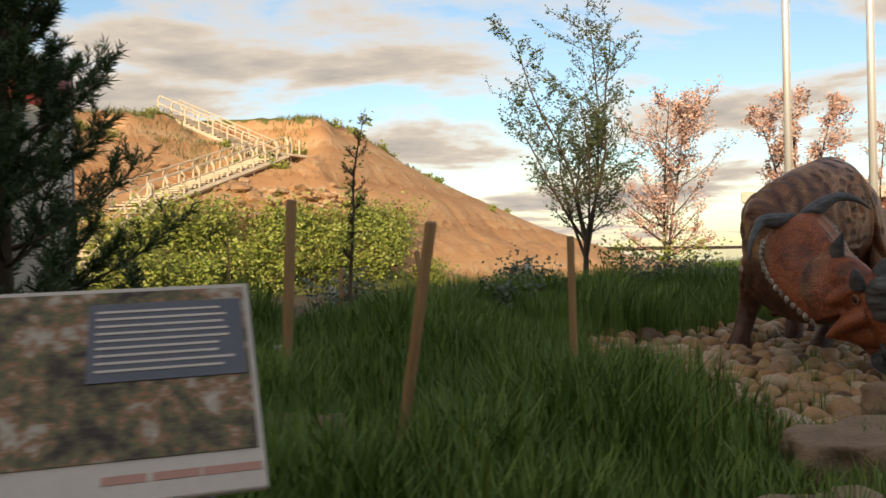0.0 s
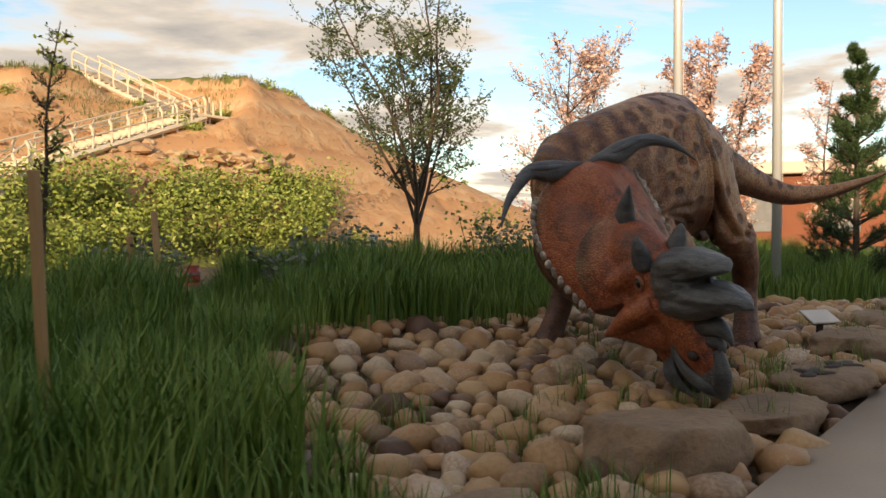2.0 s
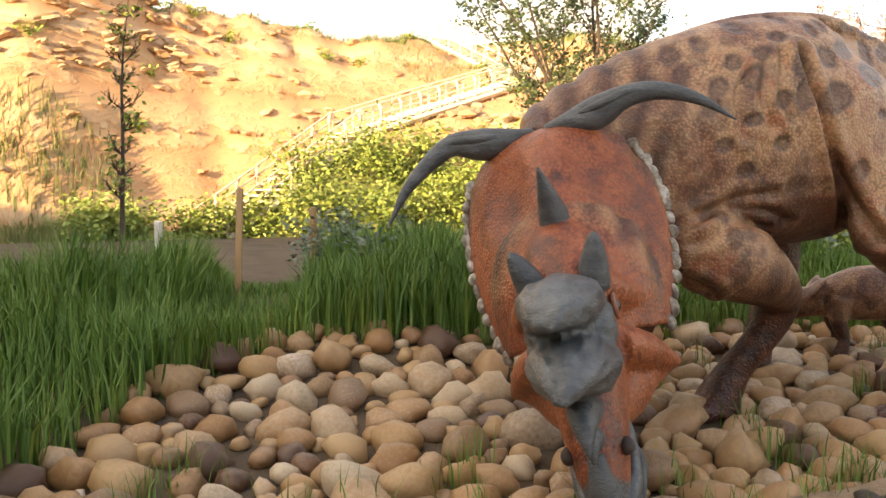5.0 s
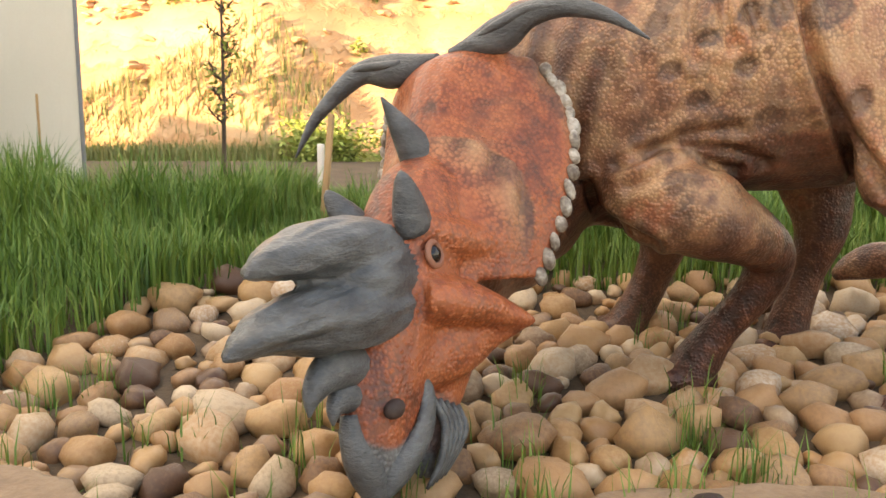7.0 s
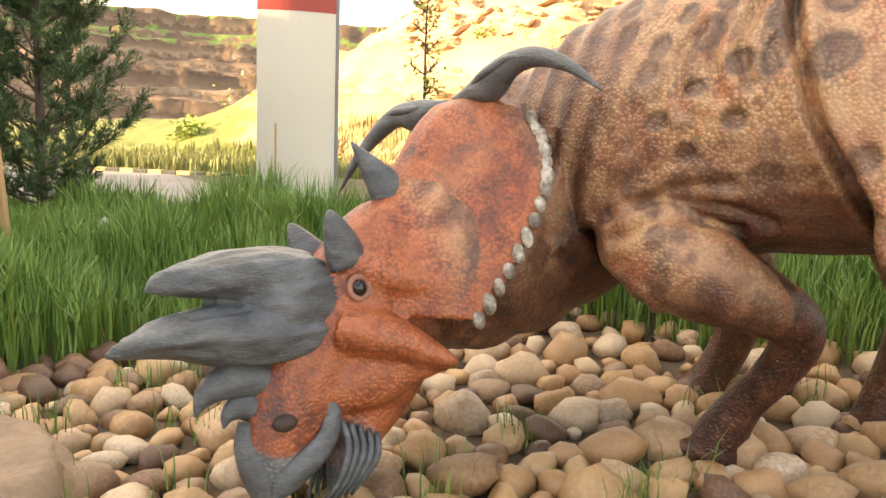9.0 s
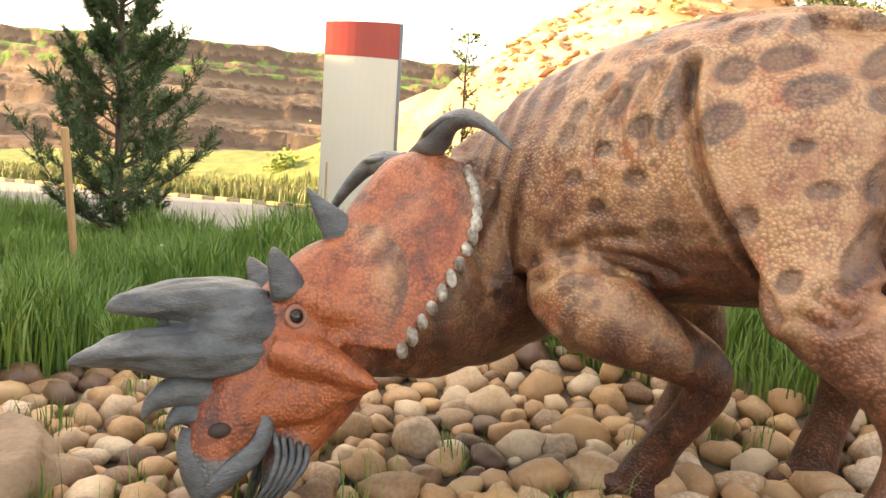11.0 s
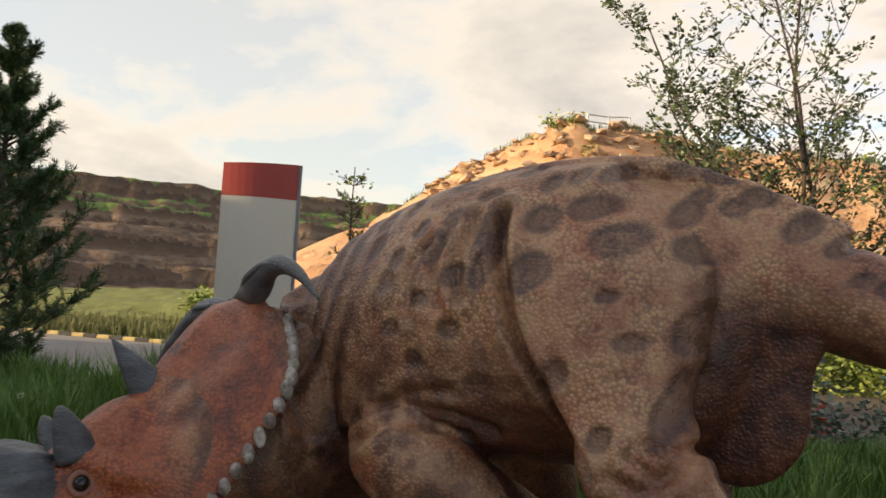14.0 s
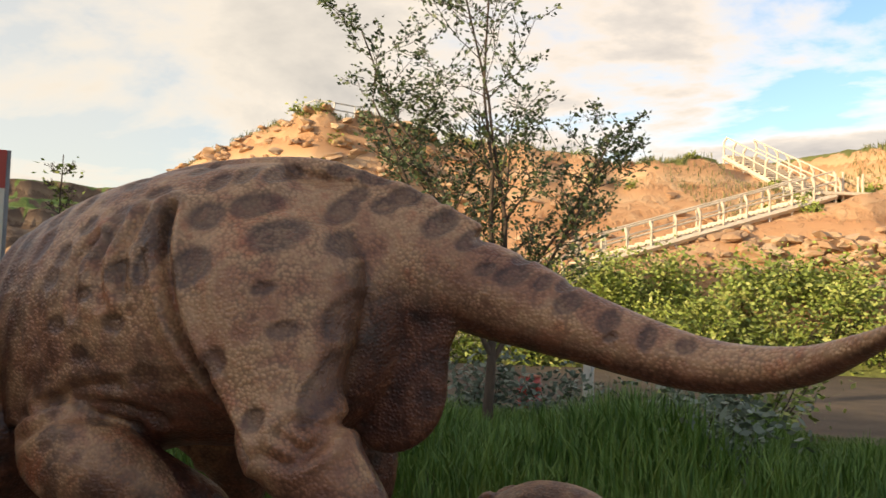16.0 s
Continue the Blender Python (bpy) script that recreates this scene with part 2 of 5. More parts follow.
M["rail"] = mottled("weathered_timber", [(0.3, (0.56, 0.46, 0.34)), (0.7, (0.74, 0.65, 0.52))], 4, 0.8, 30)
M["steel"] = material("brushed_aluminium", 0.38, 0.35)[0]
M["steel"].node_tree.nodes["Principled BSDF"].inputs["Base Color"].default_value = (0.75, 0.76, 0.78, 1)
M["white"] = mottled("cream_panel", [(0.3, (0.58, 0.53, 0.44)), (0.7, (0.64, 0.59, 0.50))], 0.8, 0.5, 40, 0.05, 0.002)
M["red"] = mottled("red_panel", [(0.3, (0.32, 0.035, 0.025)), (0.7, (0.38, 0.05, 0.035))], 0.8, 0.5, 40, 0.05, 0.002)
M["grey_metal"] = mottled("grey_metal", [(0.3, (0.14, 0.14, 0.15)), (0.7, (0.24, 0.24, 0.25))], 3, 0.5, 40, 0.05, 0.002)
M["paper"] = mottled("white_plastic", [(0.3, (0.55, 0.52, 0.47)), (0.7, (0.68, 0.65, 0.6))], 3, 0.5, 40, 0.05, 0.002)
M["wall"] = mottled("museum_wall", [(0.3, (0.30, 0.20, 0.14)), (0.7, (0.38, 0.26, 0.18))], 0.5, 0.9, 20, 0.2, 0.01)
M["wall_red"] = mottled("red_wall", [(0.3, (0.22, 0.075, 0.04)), (0.7, (0.30, 0.11, 0.06))], 0.8, 0.9, 20, 0.2, 0.01)
M["yellow"] = mottled("yellow_kerb", [(0.3, (0.42, 0.30, 0.10)), (0.7, (0.55, 0.42, 0.18))], 3, 0.8)
M["black"] = mottled("black_kerb", [(0.3, (0.03, 0.03, 0.03)), (0.7, (0.06, 0.055, 0.05))], 3, 0.8)


def hill_material(name, lo, mid, hi, green):
    """Bare badland clay in level bands, with grass where the slope is gentle."""
    mat, nt, bsdf = material(name, 0.95)
    v = coords(nt, "Object")
    big = noise_of(nt, v, 0.12, 6.0)
    fine = noise_of(nt, v, 1.6, 8.0, 0.65)
    sep = nt.nodes.new("ShaderNodeSeparateXYZ")
    nt.links.new(v, sep.inputs[0])
    zz = nt.nodes.new("ShaderNodeMath"); zz.operation = "MULTIPLY_ADD"; zz.inputs[1].default_value = 1.6
    nt.links.new(fine, zz.inputs[0]); nt.links.new(sep.outputs["Z"], zz.inputs[2])
    w = node(nt, "ShaderNodeTexNoise", Scale=1.1, Detail=3.0)
    w.noise_dimensions = "1D"
    nt.links.new(zz.outputs[0], w.inputs["W"])
    col = ramp(nt, mixc(nt, 0.45, w.outputs["Fac"], fine), [(0.30, lo), (0.5, mid), (0.68, hi)])
    col = mixc(nt, ramp(nt, big, [(0.45, (0, 0, 0)), (0.7, (0.4, 0.4, 0.4))]), col, lo)
    at = nt.nodes.new("ShaderNodeAttribute"); at.attribute_name = "green"
    g = ramp(nt, mixc(nt, 0.45, at.outputs["Fac"], fine), [(0.46, (0, 0, 0)), (0.56, (1, 1, 1))])
    gcol = ramp(nt, fine, [(0.3, green), (0.7, tuple(c * 1.8 for c in green))])
    nt.links.new(mixc(nt, g, col, gcol), bsdf.inputs["Base Color"])
    bump(nt, bsdf, mixc(nt, 0.5, fine, w.outputs["Fac"]), 0.9, 0.35)
    return mat


M["hill"] = hill_material("badland_clay", (0.40, 0.19, 0.085), (0.57, 0.33, 0.17), (0.66, 0.47, 0.29), (0.11, 0.12, 0.03))
M["far_hill"] = hill_material("far_badland", (0.055, 0.034, 0.024), (0.15, 0.095, 0.06), (0.30, 0.21, 0.135), (0.09, 0.13, 0.03))


# ---- mesh helpers ----
def mesh_from(name, verts, faces, mat, smooth=False):
    me = bpy.data.meshes.new(name)
    me.from_pydata([tuple(v) for v in verts], [], faces)
    for m in (mat if isinstance(mat, (list, tuple)) else [mat]):
        me.materials.append(m)
    if smooth:
        me.shade_smooth()
    me.update()
    return me


def part(name, bm, mat, parent=None, label="", smooth=False):
    me = bpy.data.meshes.new(name)
    bm.to_mesh(me)
    bm.free()
    for m in (mat if isinstance(mat, (list, tuple)) else [mat]):
        me.materials.append(m)
    if smooth:
        me.shade_smooth()
    ob = new(name, me)
    if parent is not None:
        ob.parent = parent
    if label:
        ob["label"] = label
    return ob


def empty(name, at, label, category, group="", kind=""):
    ob = new(name)
    ob.empty_display_size = 0.1
    ob.matrix_world = Matrix.Translation(at)
    return tagged(ob, label, category, group, kind)


def box(bm, centre, size, rot=None, bevel=0.0):
    m = Matrix.Translation(centre) @ (rot.to_matrix().to_4x4() if isinstance(rot, Euler) else (rot or Matrix())) @ Matrix.Diagonal((*size, 1))
    r = bmesh.ops.create_cube(bm, size=1, matrix=m)
    if bevel:
        edges = list({e for v in r["verts"] for e in v.link_edges})
        bmesh.ops.bevel(bm, geom=edges, offset=bevel, segments=1, affect="EDGES")
    return r


def rod(bm, a, b, r0, r1=None, seg=8):
    a, b = Vector(a), Vector(b)
    d = b - a
    m = Matrix.Translation((a + b) / 2) @ d.to_track_quat("Z", "Y").to_matrix().to_4x4()
    bmesh.ops.create_cone(bm, cap_ends=True, segments=seg, radius1=r0, radius2=r0 if r1 is None else r1, depth=d.length, matrix=m)


def spline(pts, n):
    """Catmull-Rom through rows of numbers."""
    p = np.array(pts, float)
    p = np.vstack([2 * p[0] - p[1], p, 2 * p[-1] - p[-2]])
    out = []
    for k in np.linspace(0, len(p) - 3 - 1e-9, n):
        i = int(k); t = k - i
        a, b, c, d = p[i:i + 4]
        out.append(0.5 * (2 * b + (c - a) * t + (2 * a - 5 * b + 4 * c - d) * t * t + (3 * b - a - 3 * c + d) * t ** 3))
    return np.array(out)


def loft(rows, n=24, seg=20, side=(0, 0, 1), verts=None, faces=None):
    """A closed tube through rows (x, y, z, across, along-side): the section's half axes, the second one lying towards `side`."""
    verts = [] if verts is None else verts
    faces = [] if faces is None else faces
    p = spline(rows, n)
    base = len(verts)
    side = np.array(side, float)
    for i in range(n):
        t = p[min(i + 1, n - 1), :3] - p[max(i - 1, 0), :3]
        t /= np.linalg.norm(t)
        s = side - t * (side @ t)
        s /= np.linalg.norm(s)
        w = np.cross(t, s)
        for k in range(seg):
            a = 2 * math.pi * k / seg
            verts.append(p[i, :3] + w * math.cos(a) * max(p[i, 3], 0.002) + s * math.sin(a) * max(p[i, 4], 0.002))
    for i in range(n - 1):
        for k in range(seg):
            a, b = base + i * seg + k, base + i * seg + (k + 1) % seg
            faces.append((a, b, b + seg, a + seg))
    faces.append(tuple(base + k for k in reversed(range(seg))))
    faces.append(tuple(base + (n - 1) * seg + k for k in range(seg)))
    return verts, faces


def fix_normals(me):
    bm = bmesh.new()
    bm.from_mesh(me)
    bmesh.ops.recalc_face_normals(bm, faces=bm.faces)
    bm.to_mesh(me)
    bm.free()


def hval(x, y):
    """A cheap smooth noise of two numbers, about -1 to 1."""
    return noise.noise(Vector((x, y, 3.7)))

# ---- the lie of the land: d runs off to the side of the walk, a runs along it ----
AX, AY = 0.575, 0.818


def da(x, y):
    return (x - 3.44) * -AY + (y - 4.24) * AX, (x - 3.44) * AX + (y - 4.24) * AY


def xy(d, a):
    return 3.44 - AY * d + AX * a, 4.24 + AX * d + AY * a


def smooth(v, lo, hi):
    t = min(max((v - lo) / (hi - lo), 0.0), 1.0)
    return t * t * (3 - 2 * t)


def ground_z(x, y):
    d, a = da(x, y)
    z = -0.06 + 0.035 * min(max(y - 5.5, 0.0), 5.0) + 0.26 * smooth(d, 2.4, 4.2) - 0.36 * smooth(d, 5.6, 8.4)
    z += 0.03 * hval(x * 0.8, y * 0.8) * smooth(d, 0.2, 1.0) * (1 - smooth(d, 8.0, 9.2))
    if d < 0.25:
        z += (-0.10 - z) * smooth(-d, -0.25, 0.0)
    return z


def grid(name, d0, d1, nd, a0, a1, na, height, mat, warp=None):
    verts, faces = [], []
    for i in range(nd + 1):
        for j in range(na + 1):
            d, a = d0 + (d1 - d0) * i / nd, a0 + (a1 - a0) * j / na
            x, y = xy(d, a)
            verts.append((x, y, height(x, y, d, a)))
    for i in range(nd):
        for j in range(na):
            k = i * (na + 1) + j
            faces.append((k, k + 1, k + na + 2, k + na + 1))
    me = mesh_from(name, verts, faces, mat, True)
    fix_normals(me)
    return new(name, me)


H_ROWS = [(-40, 0.6), (-16, 1.5), (-10.3, 3.9), (-7, 5.1), (-4.3, 6.5), (-0.8, 7.9), (1, 7.9), (4.5, 7.5), (8, 7.2), (12, 6.8), (15, 7.2), (19.5, 7.5), (24.4, 7.3), (30, 6.7), (35.7, 5.5), (41.5, 4.1), (50, 1.8), (70, 0.0)]
FOOT_ROWS = [(-40, 24), (-10, 23.5), (0, 22.0), (5, 23.4), (10.7, 22.0), (14, 20.8), (17, 20.2), (30, 20.2), (70, 21)]
WIDE_ROWS = [(-40, 8), (-10, 6), (0, 4.8), (5, 5.6), (10.7, 7), (14, 6.0), (17, 5.6), (25, 8.0), (30, 10.5), (70, 14)]


def at_a(rows, a):
    return float(np.interp(a, [r[0] for r in rows], [r[1] for r in rows]))


STAIR = [(-11.4, 19.9, 0.0), (-10.6, 24.9, 2.95), (-8.0, 32.6, 5.40), (-13.2, 35.4, 7.68)]


def under_stairs(d, a, z):
    """Cuts the slope back to just under the stairway."""
    x, y = xy(d, a)
    for (x0, y0, z0), (x1, y1, z1) in zip(STAIR, STAIR[1:]):
        k = ((x - x0) * (x1 - x0) + (y - y0) * (y1 - y0)) / ((x1 - x0) ** 2 + (y1 - y0) ** 2)
        k = min(max(k, 0.0), 1.0)
        gap = math.hypot(x - x0 - k * (x1 - x0), y - y0 - k * (y1 - y0))
        top = z0 + k * (z1 - z0) - 0.35 + 1.1 * max(0.0, gap - 1.5) + 0.9 * max(0.0, gap - 3.0) ** 1.5
        z = min(z, top)
        z = max(z, z0 + k * (z1 - z0) - 0.30 - 0.95 * max(0.0, gap - 0.9))
    return z


def hill_z(d, a):
    return under_stairs(d, a, bare_hill_z(d, a))


def bare_hill_z(d, a):
    w = (d - at_a(FOOT_ROWS, a)) / at_a(WIDE_ROWS, a)
    h = at_a(H_ROWS, a)
    if w <= 0:
        return -0.02
    rise = min(w, 1.0)
    ledge = 0.05 * math.sin(rise * 19 + 1.5 * hval(a * 0.11, 1.0))
    z = h * min(1.0, rise ** 0.85 + ledge * (1 - rise)) + 0.25 * max(0.0, min(w - 1, 3.0)) * (h / 8)
    rough = smooth(w, 0.0, 0.25) * (1 - 0.6 * smooth(w, 1.0, 1.3)) * min(1.0, h / 5)
    gully = abs(hval(a * 0.55, d * 0.12)) + 0.5 * abs(hval(a * 1.3 + 9, d * 0.3)) + 0.35 * hval(a * 2.6, d * 2.2)
    return z + rough * min(0.22, 0.55 - 1.0 * gully) * (1.0 if a < 9 else 0.45)


ground = grid("ground", -60, 19.6, 150, -60, 90, 240, lambda x, y, d, a: ground_z(x, y) if abs(d) < 20 and d > -1.5 else (-0.10 if d <= 0 else -0.16), M["soil"])
tagged(ground, "brown soil under grass and stones", "ground", kind="structure")

pavement = grid("pavement", -9.0, -0.02, 18, -30, 60, 60, lambda x, y, d, a: 0.0, M["concrete"])
sol = pavement.modifiers.new("thick", "SOLIDIFY"); sol.thickness, sol.offset = 0.15, -1.0
tagged(pavement, "pale concrete footpath beside the stone bed", "pavement", kind="structure")

road = grid("road", 9.35, 19.3, 12, -60, 90, 60, lambda x, y, d, a: -0.11 + 0.03 * math.sin((d - 9.3) / 10 * math.pi), M["asphalt"])
tagged(road, "grey road running past below the hill", "road", kind="structure")

hill = grid("hill", 19.3, 60, 130, -45, 80, 330, lambda x, y, d, a: hill_z(d, a), M["hill"])
tagged(hill, "orange badland hill with grassy top and bare clay bands", "hill", kind="structure")
att = hill.data.attributes.new("green", "FLOAT", "POINT")
vals = []
for v in hill.data.vertices:
    d, a = da(v.co.x, v.co.y)
    w = (d - at_a(FOOT_ROWS, a)) / at_a(WIDE_ROWS, a)
    g = 0.85 * smooth(w, 0.97, 1.06) + 0.75 * (1 - smooth(w, -0.05, 0.12))
    if a < -3:
        g += 0.35 * smooth(-a, 3, 10) * (1 - smooth(w, 0.3, 0.8)) + 0.7 * smooth(-a, 9, 15)
    if bare_hill_z(d, a) - v.co.z > 0.15:
        g = 0.05
    vals.append(min(1.0, max(0.05, g)))
att.data.foreach_set("value", vals)

# the outer country, out to the horizon
outer = grid("ground_outer", 59.5, 900, 10, -900, 900, 20, lambda x, y, d, a: 8.0 if d < 100 and -5 < a < 20 else 2.0, M["far_hill"])

tagged(outer, "dry open country out to the horizon", "ground", kind="structure")


def plateau_z(x, y):
    """A far stepped plateau in the west."""
    d = -38 - x + 4 * hval(y * 0.06, 2.0)
    h = 0.0
    for k, (at, up) in enumerate(((0, 0.7), (3, 0.9), (6, 1.3), (9, 0.7), (12, 1.5), (15, 0.7), (18, 1.6), (21, 0.9), (24, 1.7))):
        h += up * smooth(d + 1.6 * hval(y * 0.16 + 7 * k, x * 0.05) + 0.7 * hval(y * 0.7, k * 3.0), at, at + 0.7)
    return h + 0.25 * hval(x * 0.5, y * 0.5) + 0.12 * hval(x * 1.7, y * 1.7) - 0.1 + 2.0 * smooth(d, 25, 60)


verts, faces = [], []
NX, NY = 170, 210
for i in range(NX + 1):
    for j in range(NY + 1):
        x, y = -30 - 90 * i / NX, -60 + 110 * j / NY
        verts.append((x, y, plateau_z(x, y) - 0.12))
for i in range(NX):
    for j in range(NY):
        k = i * (NY + 1) + j
        faces.append((k, k + NY + 1, k + NY + 2, k + 1))
me = mesh_from("plateau", verts, faces, M["far_hill"], True)
fix_normals(me)
plateau = tagged(new("plateau", me), "stepped brown cliffs with green grass on top", "cliff", kind="structure")
att = me.attributes.new("green", "FLOAT", "POINT")
att.data.foreach_set("value", [0.9 if (n.normal.z > 0.88 and (n.co.z > 6.6 or n.co.z < 1.0)) else 0.25 for n in me.vertices])

# the museum behind the walk, whose shade lies over the foreground
bm = bmesh.new()
box(bm, (22, -15, 3.45), (84, 10, 7.1), bevel=0.05)
museum = part("museum_wall", bm, M["wall"])
tagged(museum, "long brown museum wall behind the footpath", "wall", kind="structure")


# ---- striped kerb on the far side of the road ----
def kerb_run():
    kerb = empty("kerb", (*xy(19.3, 0), -0.1), "far road kerb striped yellow and black", "kerb", kind="structure")
    metas = []
    for nm, mt in (("yellow", M["yellow"]), ("black", M["black"])):
        bm = bmesh.new()
        box(bm, (0, 0, 0), (0.46, 0.20, 0.12), bevel=0.02)
        metas.append((bm, mt))
    meshes = []
    for bm, mt in metas:
        me = bpy.data.meshes.new("kerb_block"); bm.to_mesh(me); bm.free(); me.materials.append(mt); meshes.append(me)
    for k in range(112):
        ob = new("kerb_block", meshes[k % 2])
        x, y = xy(19.4, -26 + k * 0.47)
        ob.parent = kerb
        ob.matrix_parent_inverse = kerb.matrix_world.inverted()
        ob.matrix_basis = pose(x, y, -0.06, 0, 0, math.degrees(math.atan2(AY, AX)))


kerb_run()

# ---- the horned dinosaur ----
HO, HF, HL, HU = (np.array(v) for v in ((3.89, 6.615, 0.815), (0.3064, -0.9515, -0.0284), (0.9215, 0.2891, 0.2592), (-0.2384, -0.1056, 0.9654)))
BC, BF, BL = np.array((4.25, 8.52, 0.0)), np.array((-0.77, -0.64, 0.0)), np.array((0.64, -0.77, 0.0))


def hd(f, l, u):
    return HO + HF * f + HL * l + HU * u


def bd(s, l, z):
    return BC + BF * s + BL * l + np.array((0, 0, z))


def hrows(rows):
    return [(*hd(r[0], r[1], r[2]), r[3], r[4]) for r in rows]


def dinosaur():
    V, Fc = [], []
    # trunk: s, top, belly, half width
    trunk = [(-1.15, 1.98, 1.58, 0.13), (-0.98, 2.07, 1.50, 0.16), (-0.75, 2.18, 1.36, 0.17), (-0.45, 2.26, 1.06, 0.32), (-0.15, 2.265, 1.00, 0.46), (0.18, 2.22, 0.98, 0.48), (0.48, 2.13, 0.90, 0.45), (0.75, 2.00, 0.76, 0.40), (0.98, 1.83, 0.62, 0.34)]
    shift = lambda s: -0.14 * smooth(-s, 0.2, 1.1) + 0.07 * smooth(s, -0.3, 0.1) * (1 - smooth(s, 0.6, 0.95))
    rows = [(*bd(s, shift(s), (t + b) / 2), hw, (t - b) / 2) for s, t, b, hw in trunk]
    rows += [(3.52, 7.70, 1.06, 0.31, 0.50), (3.63, 7.35, 0.90, 0.27, 0.42), (3.74, 7.02, 0.82, 0.23, 0.31), (3.83, 6.75, 0.80, 0.16, 0.18)]
    loft(rows, 60, 32, (0, 0, 1), V, Fc)
    # a low ridge along the spine
    loft([(*bd(s, shift(s), t - 0.02), 0.05, 0.055) for s, t, b, hw in trunk], 40, 10, (0, 0, 1), V, Fc)
    # tail
    loft([(4.66, 9.02, 1.79, 0.22, 0.27), (4.88, 9.27, 1.78, 0.19, 0.22), (5.14, 9.47, 1.69, 0.17, 0.20), (5.42, 9.64, 1.58, 0.135, 0.15), (5.85, 9.84, 1.46, 0.10, 0.11), (6.25, 9.86, 1.48, 0.07, 0.075), (6.55, 9.76, 1.57, 0.045, 0.045), (6.78, 9.66, 1.67, 0.015, 0.015)], 40, 18, (0, 0, 1), V, Fc)
    # legs: upper part, joint, shank, foot
    side = tuple(BL)
    brows = lambda rows: [(*bd(r[0], r[1], r[2]), r[3], r[4]) for r in rows]
    loft(brows([(0.62, 0.20, 1.22, 0.16, 0.14), (0.50, 0.36, 1.02, 0.23, 0.20), (0.30, 0.40, 0.92, 0.20, 0.20), (0.10, 0.30, 0.83, 0.15, 0.17), (-0.05, 0.18, 0.73, 0.115, 0.13), (-0.06, 0.14, 0.62, 0.105, 0.11), (0.02, 0.12, 0.47, 0.09, 0.095), (0.13, 0.09, 0.32, 0.09, 0.095), (0.21, 0.07, 0.17, 0.115, 0.125), (0.24, 0.06, 0.06, 0.15, 0.15)]), 48, 20, side, V, Fc)
    loft([(3.62, 8.55, 1.25, 0.25, 0.18), (3.56, 8.72, 0.98, 0.23, 0.18), (3.55, 8.89, 0.68, 0.15, 0.14), (3.48, 8.90, 0.42, 0.11, 0.11), (3.40, 8.86, 0.20, 0.115, 0.115), (3.35, 8.84, 0.06, 0.16, 0.15)], 32, 18, side, V, Fc)
    hip = tuple(BL * 0.87 - BF * 0.5)
    loft(brows([(-0.28, 0.12, 2.02, 0.26, 0.12), (-0.36, 0.24, 1.80, 0.41, 0.19), (-0.42, 0.29, 1.54, 0.36, 0.185), (-0.49, 0.33, 1.30, 0.25, 0.165), (-0.57, 0.37, 1.09, 0.205, 0.155), (-0.71, 0.37, 0.96, 0.18, 0.14), (-0.84, 0.33, 0.80, 0.135, 0.125), (-0.90, 0.30, 0.60, 0.105, 0.11), (-0.86, 0.33, 0.40, 0.095, 0.10), (-0.77, 0.39, 0.22, 0.11, 0.115), (-0.71, 0.43, 0.08, 0.15, 0.15)]), 52, 22, hip, V, Fc)
    # the deep keel of the hips below the root of the tail
    loft(brows([(-0.72, -0.05, 1.88, 0.20, 0.10), (-0.80, -0.08, 1.66, 0.30, 0.09), (-0.80, -0.09, 1.48, 0.26, 0.08), (-0.79, -0.09, 1.34, 0.26, 0.075), (-0.79, -0.09, 1.24, 0.25, 0.07), (-0.74, -0.08, 1.15, 0.20, 0.06), (-0.66, -0.07, 1.08, 0.10, 0.05)]), 30, 20, side, V, Fc)
    loft([(4.30, 9.05, 1.80, 0.3, 0.14), (4.18, 9.18, 1.40, 0.33, 0.2), (4.22, 9.25, 1.05, 0.22, 0.17), (4.264, 9.287, 0.75, 0.145, 0.13), (4.205, 9.263, 0.48, 0.10, 0.10), (4.159, 9.225, 0.22, 0.11, 0.11), (4.143, 9.212, 0.06, 0.15, 0.14)], 36, 18, side, V, Fc)
    for x, y in ((4.10, 8.32), (3.35, 8.84), (5.07, 8.62), (4.14, 9.21)):           # toes
        for k in (-1, 0, 1):
            q = np.array((x, y, 0.07)) + BF * 0.13 + BL * 0.085 * k
            loft([(*(q - BF * 0.08), 0.06, 0.06), (*q, 0.065, 0.06), (*(q + BF * 0.06 + np.array((0, 0, -0.03))), 0.035, 0.03)], 8, 10, side, V, Fc)
    # skull, snout and lower jaw
    lat = tuple(HL)
    loft(hrows([(-0.40, 0, 0.16, 0.22, 0.18), (-0.26, 0, 0.10, 0.26, 0.20), (-0.08, 0, -0.04, 0.25, 0.185), (0.05, 0, -0.18, 0.26, 0.165), (0.17, 0, -0.32, 0.215, 0.14), (0.28, 0, -0.45, 0.175, 0.115), (0.36, 0, -0.58, 0.125, 0.085), (0.405, 0, -0.68, 0.055, 0.045), (0.415, 0, -0.715, 0.012, 0.012)]), 40, 22, lat, V, Fc)
    loft(hrows([(-0.36, 0, -0.16, 0.12, 0.12), (-0.20, 0, -0.30, 0.17, 0.15), (-0.05, 0, -0.46, 0.15, 0.125), (0.06, 0, -0.62, 0.085, 0.08), (0.13, 0, -0.76, 0.03, 0.03)]), 26, 18, lat, V, Fc)
